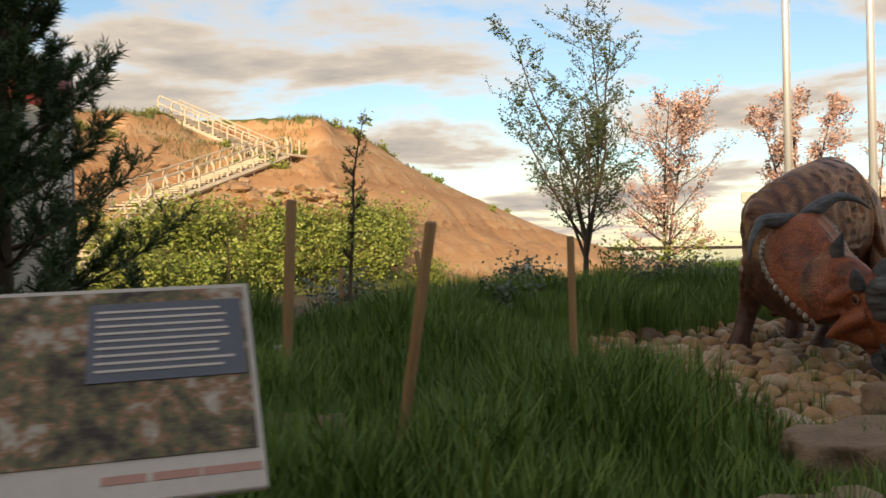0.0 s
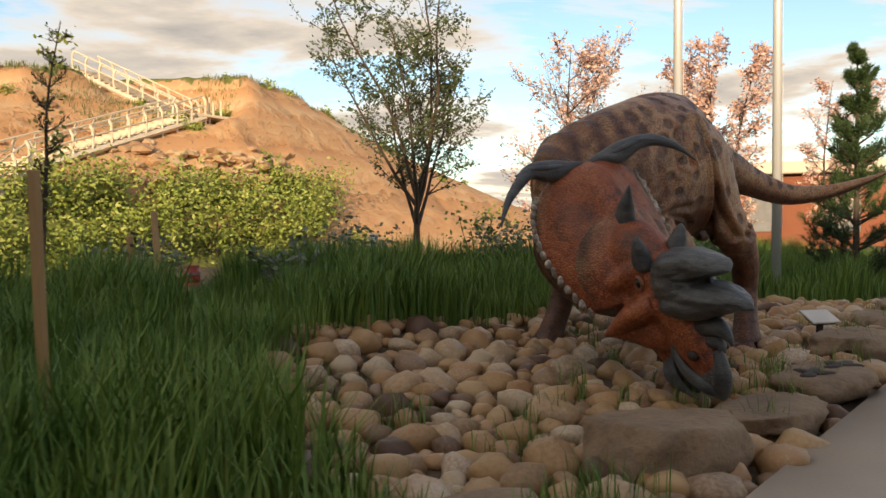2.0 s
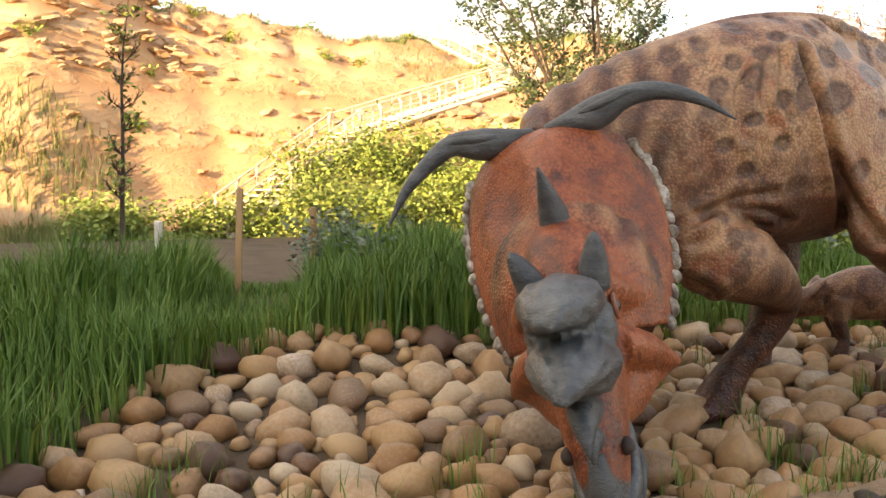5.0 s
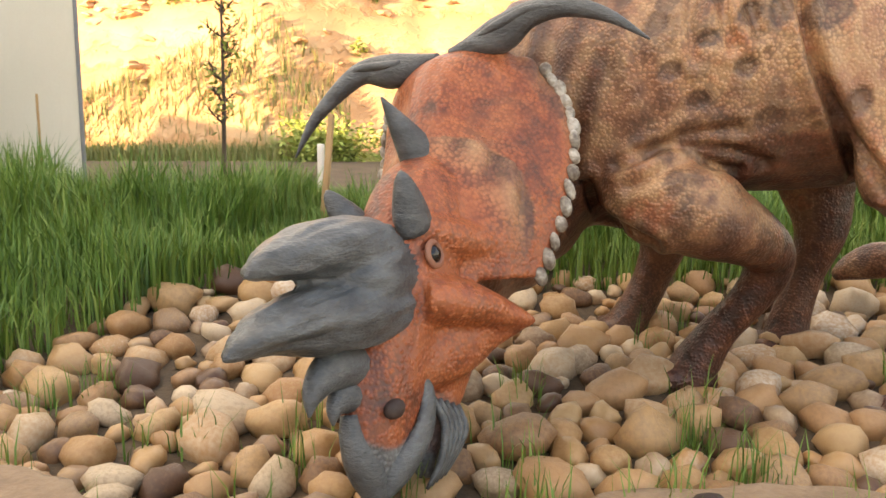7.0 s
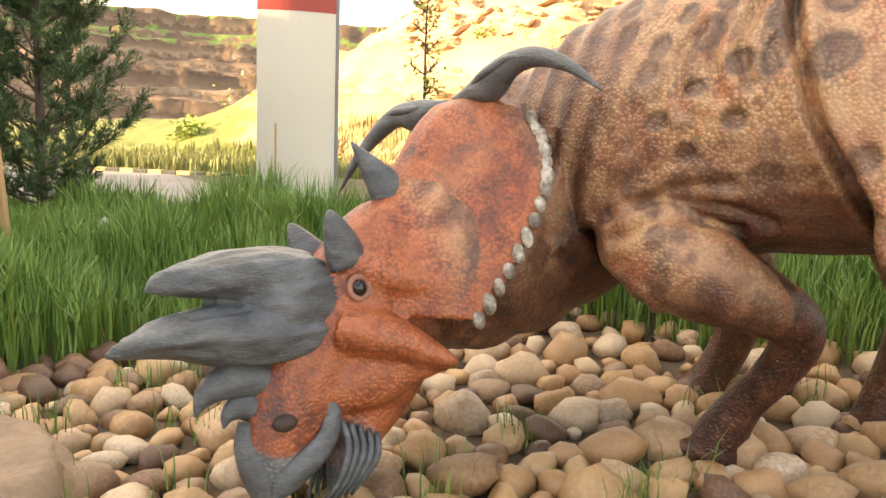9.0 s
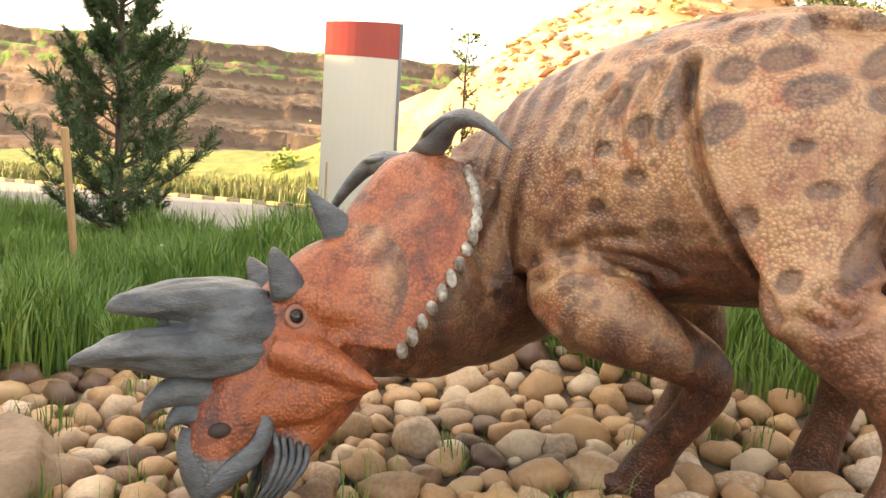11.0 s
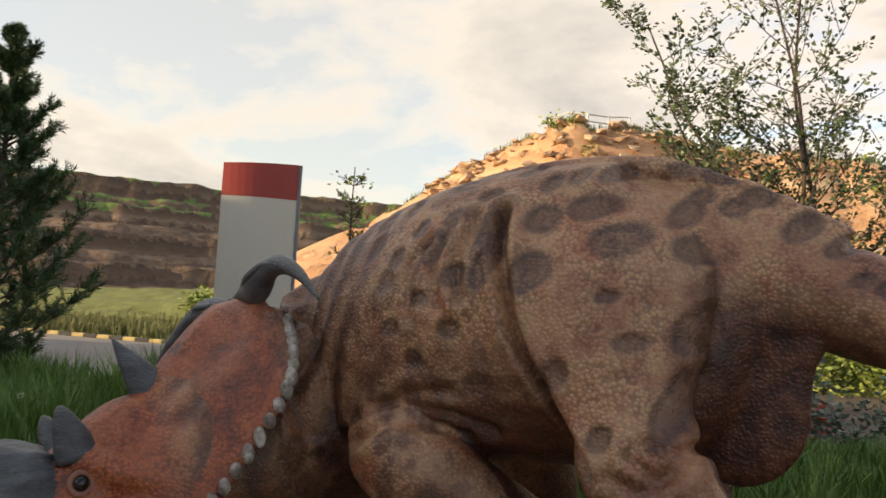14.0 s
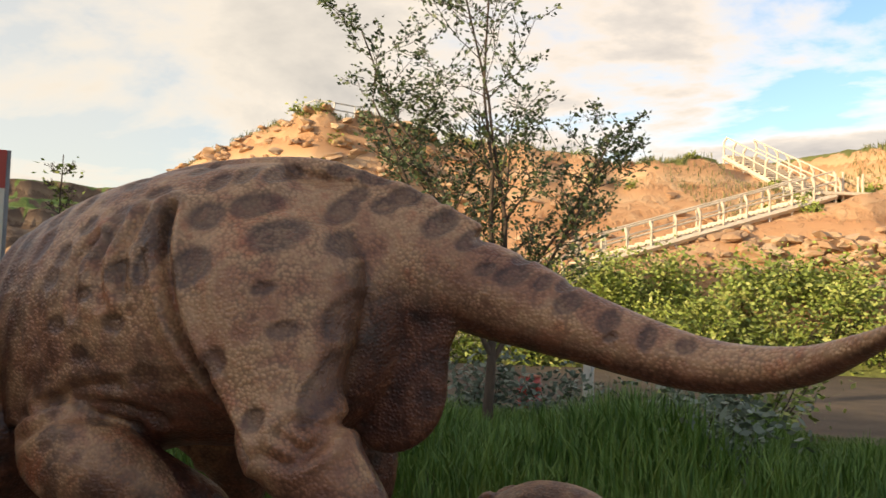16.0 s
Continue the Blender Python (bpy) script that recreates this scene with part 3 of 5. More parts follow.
    for sg in (-1, 1):
        loft(hrows([(0.04, 0.08 * sg, -0.14, 0.17, 0.10), (-0.10, 0.20 * sg, -0.21, 0.13, 0.085), (-0.24, 0.33 * sg, -0.315, 0.04, 0.035), (-0.275, 0.368 * sg, -0.33, 0.006, 0.006)]), 16, 14, tuple(HU), V, Fc)
        loft(hrows([(0.14, 0.07 * sg, -0.36, 0.06, 0.09), (-0.02, 0.13 * sg, -0.34, 0.075, 0.12), (-0.14, 0.21 * sg, -0.305, 0.065, 0.10), (-0.24, 0.31 * sg, -0.31, 0.04, 0.05)]), 16, 14, tuple(HU), V, Fc)
        loft(hrows([(0.02, 0.09 * sg, 0.10, 0.08, 0.07), (-0.14, 0.12 * sg, 0.04, 0.12, 0.09), (-0.34, 0.22 * sg, -0.04, 0.10, 0.07)]), 14, 14, tuple(HU), V, Fc)
    # frill: from the midline out to the rim, with thickness
    edge = spline([(-0.38, 0.36, -0.19), (-0.50, 0.425, -0.03), (-0.63, 0.465, 0.14), (-0.74, 0.475, 0.31), (-0.785, 0.45, 0.46), (-0.79, 0.395, 0.60), (-0.76, 0.29, 0.715), (-0.735, 0.15, 0.775), (-0.725, 0.0, 0.785)], 28)
    core = spline([(-0.12, 0.14, -0.12), (-0.12, 0.13, 0.02), (-0.14, 0.10, 0.13), (-0.18, 0.06, 0.23), (-0.24, 0.0, 0.34), (-0.32, 0.0, 0.45), (-0.41, 0.0, 0.56), (-0.52, 0.0, 0.68), (-0.61, 0.0, 0.76)], 28)
    for sg in (-1, 1):
        base, nr = len(V), 14
        for back in (0, 1):
            for i in range(28):
                for j in range(nr):
                    t = j / (nr - 1)
                    p = core[i] * (1 - t) + edge[i] * t
                    rim = (1 - t) ** 0.5
                    p = p + np.array((0.055, 0.0, 0.01)) * math.sin(t * math.pi) ** 0.8 * (0.9 - 0.8 * smooth(i, 6, 20))
                    dent = math.exp(-((i - 17) / 4.0) ** 2 - ((t - 0.5) / 0.2) ** 2)
                    p = p - np.array((0.03, 0, 0)) * dent + np.array((0.02, 0, 0.0)) * math.exp(-((math.hypot((i - 17) / 6.0, (t - 0.5) / 0.3) - 1) / 0.3) ** 2)
                    if back:
                        p = p + np.array((-0.035 - 0.05 * rim, 0, -0.015))
                    V.append(hd(p[0], p[1] * sg, p[2]))
        idx = lambda b, i, j: base + b * 28 * nr + i * nr + j
        for i in range(27):
            for j in range(nr - 1):
                Fc.append((idx(0, i, j), idx(0, i + 1, j), idx(0, i + 1, j + 1), idx(0, i, j + 1)))
                Fc.append((idx(1, i, j), idx(1, i, j + 1), idx(1, i + 1, j + 1), idx(1, i + 1, j)))
            Fc.append((idx(0, i, nr - 1), idx(0, i + 1, nr - 1), idx(1, i + 1, nr - 1), idx(1, i, nr - 1)))
            Fc.append((idx(0, i, 0), idx(1, i, 0), idx(1, i + 1, 0), idx(0, i + 1, 0)))
        for j in range(nr - 1):
            Fc.append((idx(0, 0, j), idx(0, 0, j + 1), idx(1, 0, j + 1), idx(1, 0, j)))
            Fc.append((idx(0, 27, j), idx(1, 27, j), idx(1, 27, j + 1), idx(0, 27, j + 1)))
    me = mesh_from("statue_core", V, Fc, M["skin"])
    fix_normals(me)
    tmp = new("statue_core", me)
    rm = tmp.modifiers.new("fuse", "REMESH"); rm.mode = "VOXEL"; rm.voxel_size = 0.0135
    sm = tmp.modifiers.new("soften", "SMOOTH"); sm.factor, sm.iterations = 0.5, 5
    dg = bpy.context.evaluated_depsgraph_get()
    skin = bpy.data.meshes.new_from_object(tmp.evaluated_get(dg))
    bpy.data.objects.remove(tmp)
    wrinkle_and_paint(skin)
    # horns, boss, rim and eyes
    HV, HFc = [], []
    loft(hrows([(0.30, 0, -0.30, 0.06, 0.06), (0.42, 0, -0.265, 0.075, 0.065), (0.52, 0, -0.27, 0.06, 0.05), (0.59, 0, -0.31, 0.035, 0.03), (0.625, 0, -0.365, 0.004, 0.004)]), 20, 14, lat, HV, HFc)
    loft(hrows([(0.38, 0, -0.38, 0.05, 0.05), (0.46, 0, -0.36, 0.05, 0.04), (0.51, 0, -0.385, 0.028, 0.025), (0.53, 0, -0.425, 0.004, 0.004)]), 14, 12, lat, HV, HFc)
    loft(hrows([(-0.34, 0, 0.34, 0.10, 0.075), (-0.30, 0, 0.41, 0.085, 0.06), (-0.235, 0, 0.50, 0.05, 0.036), (-0.165, 0, 0.60, 0.005, 0.005)]), 18, 14, lat, HV, HFc)
    for sg in (-1, 1):
        loft(hrows([(0.0, 0.115 * sg, 0.10, 0.085, 0.065), (0.025, 0.13 * sg, 0.17, 0.075, 0.06), (0.055, 0.15 * sg, 0.24, 0.05, 0.042), (0.072, 0.16 * sg, 0.285, 0.026, 0.024), (0.078, 0.162 * sg, 0.305, 0.006, 0.006)]), 14, 12, lat, HV, HFc)
        hook = ((-0.72, 0.57, 0.805, 0.034, 0.042), (-0.72, 0.73, 0.72, 0.022, 0.026), (-0.725, 0.868, 0.585, 0.004, 0.004)) if sg > 0 else ((-0.67, -0.54, 0.765, 0.036, 0.042), (-0.61, -0.68, 0.66, 0.024, 0.026), (-0.55, -0.785, 0.52, 0.004, 0.004))
        loft(hrows([(-0.72, 0.03 * sg, 0.77, 0.022, 0.025), (-0.73, 0.09 * sg, 0.775, 0.035, 0.036), (-0.735, 0.17 * sg, 0.775, 0.055, 0.06), (-0.73, 0.28 * sg, 0.785, 0.062, 0.078), (-0.72, 0.42 * sg, 0.82, 0.046, 0.054), *hook]), 34, 16, tuple(HU), HV, HFc)
        loft(hrows([(-0.69, 0.20 * sg, 0.80, 0.012, 0.014), (-0.675, 0.30 * sg, 0.815, 0.02, 0.02), (-0.685, 0.43 * sg, 0.835, 0.016, 0.018), (-0.69, 0.55 * sg, 0.815, 0.006, 0.008)]), 16, 10, tuple(HU), HV, HFc)
        loft(hrows([(0.16, 0.105 * sg, -0.40, 0.03, 0.02), (0.15, 0.11 * sg, -0.45, 0.035, 0.022), (0.20, 0.11 * sg, -0.54, 0.045, 0.022), (0.28, 0.095 * sg, -0.60, 0.05, 0.03), (0.36, 0.05 * sg, -0.66, 0.05, 0.04), (0.40, 0.01 * sg, -0.71, 0.02, 0.03)]), 18, 12, lat, HV, HFc)
    loft(hrows([(0.44, 0, -0.42, 0.035, 0.03), (0.455, 0, -0.50, 0.045, 0.045), (0.43, 0, -0.60, 0.06, 0.065), (0.405, 0, -0.70, 0.045, 0.045), (0.39, 0, -0.745, 0.012, 0.012)]), 18, 14, lat, HV, HFc)
    # ridged mouth between beak and jaw
    for k in range(5):
        for sg in (-1, 1):
            loft(hrows([(0.115 - 0.036 * k, 0.10 * sg, -0.475 - 0.02 * k, 0.012, 0.014), (0.115 - 0.03 * k, 0.125 * sg, -0.58 - 0.012 * k, 0.016, 0.016), (0.16 - 0.03 * k, 0.105 * sg, -0.69, 0.014, 0.014), (0.215 - 0.03 * k, 0.06 * sg, -0.765, 0.006, 0.006)]), 14, 8, lat, HV, HFc)
    horn_me = mesh_from("horns", HV, HFc, M["horn"], True)
    fix_normals(horn_me)
    boss_me = nose_boss()
    hrot = Matrix([[HF[0], HL[0], HU[0], 0], [HF[1], HL[1], HU[1], 0], [HF[2], HL[2], HU[2], 0], [0, 0, 0, 1]])
    bm = bmesh.new()
    for sg in (-1, 1):
        rim = spline([(-0.395, 0.364, -0.19), (-0.515, 0.43, -0.03), (-0.645, 0.47, 0.14), (-0.755, 0.48, 0.31), (-0.80, 0.455, 0.46), (-0.805, 0.40, 0.60)], 15)
        for i, q in enumerate(rim):
            m = Matrix.Translation(hd(q[0], q[1] * sg, q[2])) @ hrot @ Matrix.Rotation(0.5 * math.sin(i * 3.1), 4, "X") @ Matrix.Diagonal((0.027, 0.026 + 0.006 * math.sin(i * 2.3), 0.040 + 0.007 * math.sin(i * 1.7), 1))
            bmesh.ops.create_icosphere(bm, subdivisions=2, radius=1, matrix=m)
    rim_me = bpy.data.meshes.new("rim"); bm.to_mesh(rim_me); bm.free(); rim_me.materials.append(M["scallop"]); rim_me.shade_smooth()
    bm = bmesh.new()
    for sg in (-1, 1):
        bmesh.ops.create_icosphere(bm, subdivisions=3, radius=0.036, matrix=Matrix.Translation(hd(0.0, 0.158 * sg, 0.0)))
    lid = [[], []]
    for sg in (-1, 1):
        base = len(lid[0])
        for i in range(20):
            for j in range(8):
                p, t = 2 * math.pi * i / 20, 2 * math.pi * j / 8
                rad = 0.042 + 0.013 * math.cos(t)
                lid[0].append(hd(rad * math.cos(p), (0.172 + 0.011 * math.sin(t)) * sg, rad * math.sin(p)))
                a, b2 = base + i * 8 + j, base + i * 8 + (j + 1) % 8
                a2, c2 = base + ((i + 1) % 20) * 8 + j, base + ((i + 1) % 20) * 8 + (j + 1) % 8
                lid[1].append((a, b2, c2, a2))
    lid_me = mesh_from("lids", lid[0], lid[1], M["lid"], True)
    fix_normals(lid_me)
    eye_me = bpy.data.meshes.new("eyes"); bm.to_mesh(eye_me); bm.free(); eye_me.materials.append(M["eye"]); eye_me.shade_smooth()
    bm = bmesh.new()
    rot = Matrix([[HF[0], HL[0], HU[0], 0], [HF[1], HL[1], HU[1], 0], [HF[2], HL[2], HU[2], 0], [0, 0, 0, 1]])
    for sg in (-1, 1):
        bmesh.ops.create_icosphere(bm, subdivisions=2, radius=1, matrix=Matrix.Translation(hd(0.345, 0.105 * sg, -0.44)) @ rot @ Matrix.Diagonal((0.050, 0.03, 0.033, 1)))
    hole_me = bpy.data.meshes.new("holes"); bm.to_mesh(hole_me); bm.free(); hole_me.materials.append(M["hole"]); hole_me.shade_smooth()
    skin.shade_smooth()
    return join_meshes("dinosaur_statue", [skin, horn_me, boss_me, rim_me, eye_me, hole_me, lid_me])


def fused(V, Fc, voxel, rounds):
    """One closed skin round overlapping shapes."""
    me = mesh_from("core", V, Fc, M["horn"])
    fix_normals(me)
    tmp = new("core", me)
    rm = tmp.modifiers.new("fuse", "REMESH"); rm.mode = "VOXEL"; rm.voxel_size = voxel
    sm = tmp.modifiers.new("soften", "SMOOTH"); sm.factor, sm.iterations = 0.5, rounds
    out = bpy.data.meshes.new_from_object(tmp.evaluated_get(bpy.context.evaluated_depsgraph_get()))
    bpy.data.objects.remove(tmp)
    return out


def nose_boss():
    """The grey knob on the nose: one swollen base that splits into an upper and a lower lobe, grooved lengthwise."""
    V, Fc, lat = [], [], tuple(HL)
    loft(hrows([(0.02, 0, -0.05, 0.10, 0.10), (0.08, 0, -0.045, 0.165, 0.15), (0.20, 0, -0.03, 0.195, 0.17), (0.33, 0, -0.03, 0.17, 0.16), (0.43, 0, -0.03, 0.09, 0.10), (0.47, 0, -0.03, 0.02, 0.02)]), 24, 22, lat, V, Fc)
    loft(hrows([(0.06, 0, 0.02, 0.08, 0.10), (0.16, 0, 0.06, 0.115, 0.15), (0.30, 0, 0.09, 0.112, 0.16), (0.45, 0, 0.112, 0.095, 0.145), (0.59, 0, 0.112, 0.068, 0.105), (0.69, 0, 0.102, 0.04, 0.06), (0.755, 0, 0.093, 0.005, 0.006)]), 30, 22, lat, V, Fc)
    loft(hrows([(0.06, 0, -0.12, 0.08, 0.10), (0.16, 0, -0.13, 0.105, 0.15), (0.30, 0, -0.12, 0.125, 0.165), (0.45, 0, -0.105, 0.12, 0.16), (0.62, 0, -0.078, 0.095, 0.13), (0.76, 0, -0.085, 0.062, 0.085), (0.85, 0, -0.10, 0.03, 0.04), (0.893, 0, -0.111, 0.005, 0.005)]), 30, 22, lat, V, Fc)
    me = fused(V, Fc, 0.010, 3)
    n = len(me.vertices)
    co = np.empty(n * 3); me.vertices.foreach_get("co", co); co = co.reshape(-1, 3)
    no = np.empty(n * 3); me.vertices.foreach_get("normal", no); no = no.reshape(-1, 3)
    rel = co - HO
    f, l, u = rel @ HF, rel @ HL, rel @ HU
    push = np.array([0.016 * noise.noise(Vector((a * 2.2, b * 15, c * 15))) + 0.010 * noise.noise(Vector((a * 5, b * 34, c * 34 + 9))) for a, b, c in zip(f, l, u)])
    push += 0.007 * np.sin(np.arctan2(u + 0.03, l) * 46) * np.exp(-((f - 0.075) / 0.035) ** 2)      # frayed seam round the base
    me.vertices.foreach_set("co", (co + no * push[:, None]).ravel())
    me.update()
    me.shade_smooth()
    return me


def join_meshes(name, meshes):
    """One mesh object of several meshes, each keeping its material."""
    bm = bmesh.new()
    mats = []
    for me in meshes:
        start = len(bm.faces)
        bm.from_mesh(me)
        bm.faces.ensure_lookup_table()
        for f in bm.faces[start:]:
            f.material_index = len(mats)
        mats.append(me.materials[0])
    out = bpy.data.meshes.new(name)
    bm.to_mesh(out)
    bm.free()
    for m in mats:
        out.materials.append(m)
    return new(name, out)


def wrinkle_and_paint(me):
    """Skin folds in the relief, and where each paint of the statue and the coloured-in shade goes."""
    n = len(me.vertices)
    co = np.empty(n * 3); me.vertices.foreach_get("co", co); co = co.reshape(-1, 3)
    rel = co - HO
    f, l, u = rel @ HF, rel @ HL, rel @ HU
    s, z = (co - BC) @ BF, co[:, 2]
    head = np.clip((0.62 - np.abs(l)) * 8, 0, 1) * np.clip((f - (-0.80 + 0.0 * u)) * 10, 0, 1) * (u < 0.95) * (u > -0.95)
    behind = np.clip((-0.28 - f) * 7, 0, 1) * (np.hypot(l, (u - 0.05)) < 0.38)       # the neck within the frill
    head = head * (1 - behind)
    lat_b = (co - BC) @ BL
    # red-brown paint of legs, belly and neck, with shade below darkened into it
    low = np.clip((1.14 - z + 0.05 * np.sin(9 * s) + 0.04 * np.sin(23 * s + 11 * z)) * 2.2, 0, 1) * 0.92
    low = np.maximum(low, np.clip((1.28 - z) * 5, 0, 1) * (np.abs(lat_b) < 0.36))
    # hollow behind the thigh and inner leg: dark paint plus shade as colour
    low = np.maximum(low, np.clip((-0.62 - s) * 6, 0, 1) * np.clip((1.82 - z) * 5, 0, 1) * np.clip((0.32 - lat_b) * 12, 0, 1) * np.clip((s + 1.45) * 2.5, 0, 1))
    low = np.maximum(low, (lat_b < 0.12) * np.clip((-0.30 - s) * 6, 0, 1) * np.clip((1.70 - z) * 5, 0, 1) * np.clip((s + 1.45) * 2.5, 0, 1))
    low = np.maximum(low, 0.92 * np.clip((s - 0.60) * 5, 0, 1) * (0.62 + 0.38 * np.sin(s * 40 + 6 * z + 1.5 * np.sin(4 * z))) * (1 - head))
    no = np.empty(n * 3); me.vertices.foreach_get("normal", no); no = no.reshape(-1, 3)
    # surfaces facing down are darkened: shade put into the colour
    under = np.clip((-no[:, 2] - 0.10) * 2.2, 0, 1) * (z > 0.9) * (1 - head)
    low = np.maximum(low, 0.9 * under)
    # hip keel: dark red-brown paint, its shade coloured in too
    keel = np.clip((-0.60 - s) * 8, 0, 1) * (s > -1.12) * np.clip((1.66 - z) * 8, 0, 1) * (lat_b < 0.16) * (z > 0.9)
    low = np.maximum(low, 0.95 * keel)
    spots, dent = spot_paint(s, lat_b, z)
    listed = np.maximum(np.clip((0.05 - s) * 6, 0, 1), 0.35 * np.clip((z - 1.25) * 6, 0, 1))                       # hips, back and tail carry the listed spots
    spot = np.clip((z - 0.45) * 2.5, 0.15, 1) * (1 - listed)
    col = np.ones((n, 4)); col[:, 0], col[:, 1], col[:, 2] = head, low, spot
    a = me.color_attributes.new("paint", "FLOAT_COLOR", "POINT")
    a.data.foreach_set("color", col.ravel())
    q = f * 0.6 - u * 0.8
    nos = np.sqrt((f - 0.345) ** 2 + (u + 0.44) ** 2)
    beak = np.clip((q - 0.575) * 25, 0, 1) * np.clip((nos - 0.115) * 60, 0, 1) * (np.abs(l) < 0.2)
    jaw = np.clip((q - 0.40) * 12, 0, 1) * np.clip((-0.50 - (u + 0.9 * (f - 0.10))) * 12, 0, 1) * (np.abs(l) < 0.2)
    tone = np.ones((n, 4)); tone[:, 0], tone[:, 1], tone[:, 2] = np.maximum(beak, 0.7 * jaw), 0, spots * (1 - head) * (1 - 0.6 * low)
    for sg in (-1, 1):
        rr = np.sqrt((0.8 * (f + 0.60)) ** 2 + (l - 0.25 * sg) ** 2 + (u - 0.39) ** 2)
        tone[:, 1] = np.maximum(tone[:, 1], 0.42 * np.exp(-((rr - 0.125) / 0.022) ** 2) + 0.25 * np.exp(-((rr - 0.07) / 0.02) ** 2))
    a = me.color_attributes.new("tone", "FLOAT_COLOR", "POINT")
    a.data.foreach_set("color", tone.ravel())
    # folds: a groove with a swelling on either side
    push = -0.012 * dent
    for width, off, pts in CREASES:
        line = spline([(p[0], off, p[1]) for p in pts], 120)
        for sg in (-1, 1):
            near = np.where(lat_b * sg > 0.05)[0]
            sz = np.stack([s[near], z[near]], 1)
            best = np.full(len(near), 9.0)
            for p in line:
                best = np.minimum(best, (sz[:, 0] - p[0]) ** 2 + (sz[:, 1] - p[2]) ** 2)
            best = np.sqrt(best)
            keep = np.abs(lat_b[near] * sg - off) < 0.30
            push[near] += keep * (-width * np.exp(-(best / 0.022) ** 2) + 0.55 * width * np.exp(-((best - 0.055) / 0.03) ** 2))
    folds = np.sin(s * 42 + 5 * z) * np.exp(-((s - 1.10) / 0.25) ** 2) * 0.015 * (z > 0.5) * (1 - head)
    folds += 0.008 * np.sin((s * 0.5 + z * 0.86) * 70) * np.exp(-((s + 0.98) / 0.06) ** 2) * np.clip((z - 1.65) * 8, 0, 1) * (np.abs(lat_b) > 0.05)
    folds += 0.010 * np.sin((s * 0.75 - z * 0.66) * 80) * np.exp(-(((s + 0.70) / 0.12) ** 2 + ((z - 1.13) / 0.07) ** 2)) * (lat_b > 0.15)
    ribs = np.sin(46 * (s + 0.30 * (z - 1.75) ** 2 + 0.12 * z) + 1.4 * np.sin(5 * z + 3 * s)) * np.clip(s * 6 + 0.2, 0, 1) * np.clip((0.85 - s) * 6, 0, 1)
    folds += 0.0075 * ribs * np.clip((z - 1.30) * 5, 0, 1) * np.clip((2.12 - z) * 6, 0, 1) * (1 - head) * (0.5 + 0.5 * np.sin(7 * z - 4 * s))
    co = co + no * (push + folds)[:, None]
    me.vertices.foreach_set("co", co.ravel())
    me.update()


def spot_paint(s, l, z):
    """Oval spots with a darker rim; rows are s, z, half length, half height, on both flanks."""
    out, dent = np.zeros(len(s)), np.zeros(len(s))
    for rows, l_min in ((HIP_SPOTS, 0.1), (BACK_SPOTS, -1.0), (TAIL_SPOTS, -9.0)):
        for k, (cs, cz, rs, rz) in enumerate(rows):
            if l_min < 0:
                rs, rz = rs * 0.88, rz * 1.3
            q = 0.84 * np.hypot((s - cs + 0.25 * (z - cz)) / rs, (z - cz) / rz) + 0.10 * np.sin(9 * (s + z) + k) + 0.06 * np.sin(31 * (s - z) + 2 * k)
            on = (np.abs(l) > l_min) if l_min > 0 else np.ones(len(s))
            out = np.maximum(out, on * (0.62 * np.clip((1.0 - q) * 3, 0, 1) + 0.38 * np.exp(-((q - 0.85) / 0.20) ** 2)))
            dent = np.maximum(dent, on * np.clip(1.05 - q, 0, 0.5) * 2)
    return out, dent


HIP_SPOTS = [(-0.43, 1.92, 0.098, 0.072), (-0.70, 1.92, 0.09, 0.067), (-0.79, 1.79, 0.068, 0.071), (-0.72, 1.60, 0.058, 0.095), (-0.68, 1.31, 0.051, 0.137), (-0.53, 1.54, 0.058, 0.039), (-0.46, 1.20, 0.042, 0.044), (-0.27, 1.40, 0.044, 0.052), (-0.14, 1.77, 0.079, 0.075), (-0.44, 1.70, 0.046, 0.032),
    (0.31, 1.86, 0.048, 0.06), (0.50, 1.81, 0.045, 0.052), (0.18, 1.75, 0.042, 0.045), (0.05, 1.79, 0.041, 0.087), (0.34, 1.65, 0.048, 0.034), (0.54, 1.71, 0.038, 0.048), (0.48, 1.52, 0.049, 0.038), (0.18, 1.54, 0.051, 0.04), (0.06, 1.33, 0.051, 0.045), (0.36, 1.40, 0.044, 0.037)]
BACK_SPOTS = [(-0.60, 2.05, 0.066, 0.053), (-0.64, 2.12, 0.054, 0.033), (-0.77, 2.08, 0.068, 0.033), (-0.30, 2.05, 0.088, 0.04), (-0.14, 1.99, 0.081, 0.049), (0.05, 1.94, 0.047, 0.049), (-0.57, 2.24, 0.088, 0.029), (-0.33, 2.21, 0.049, 0.037), (-0.21, 2.19, 0.044, 0.037), (-0.12, 2.15, 0.048, 0.037), (-0.71, 2.22, 0.088, 0.031), (-0.84, 2.12, 0.074, 0.033), (0.25, 1.99, 0.054, 0.032), (0.12, 2.09, 0.061, 0.028), (0.40, 1.94, 0.04, 0.033), (0.30, 2.16, 0.05, 0.03), (0.52, 2.05, 0.05, 0.035), (0.68, 1.98, 0.05, 0.04), (0.02, 2.22, 0.05, 0.03), (0.66, 1.86, 0.04, 0.05)]
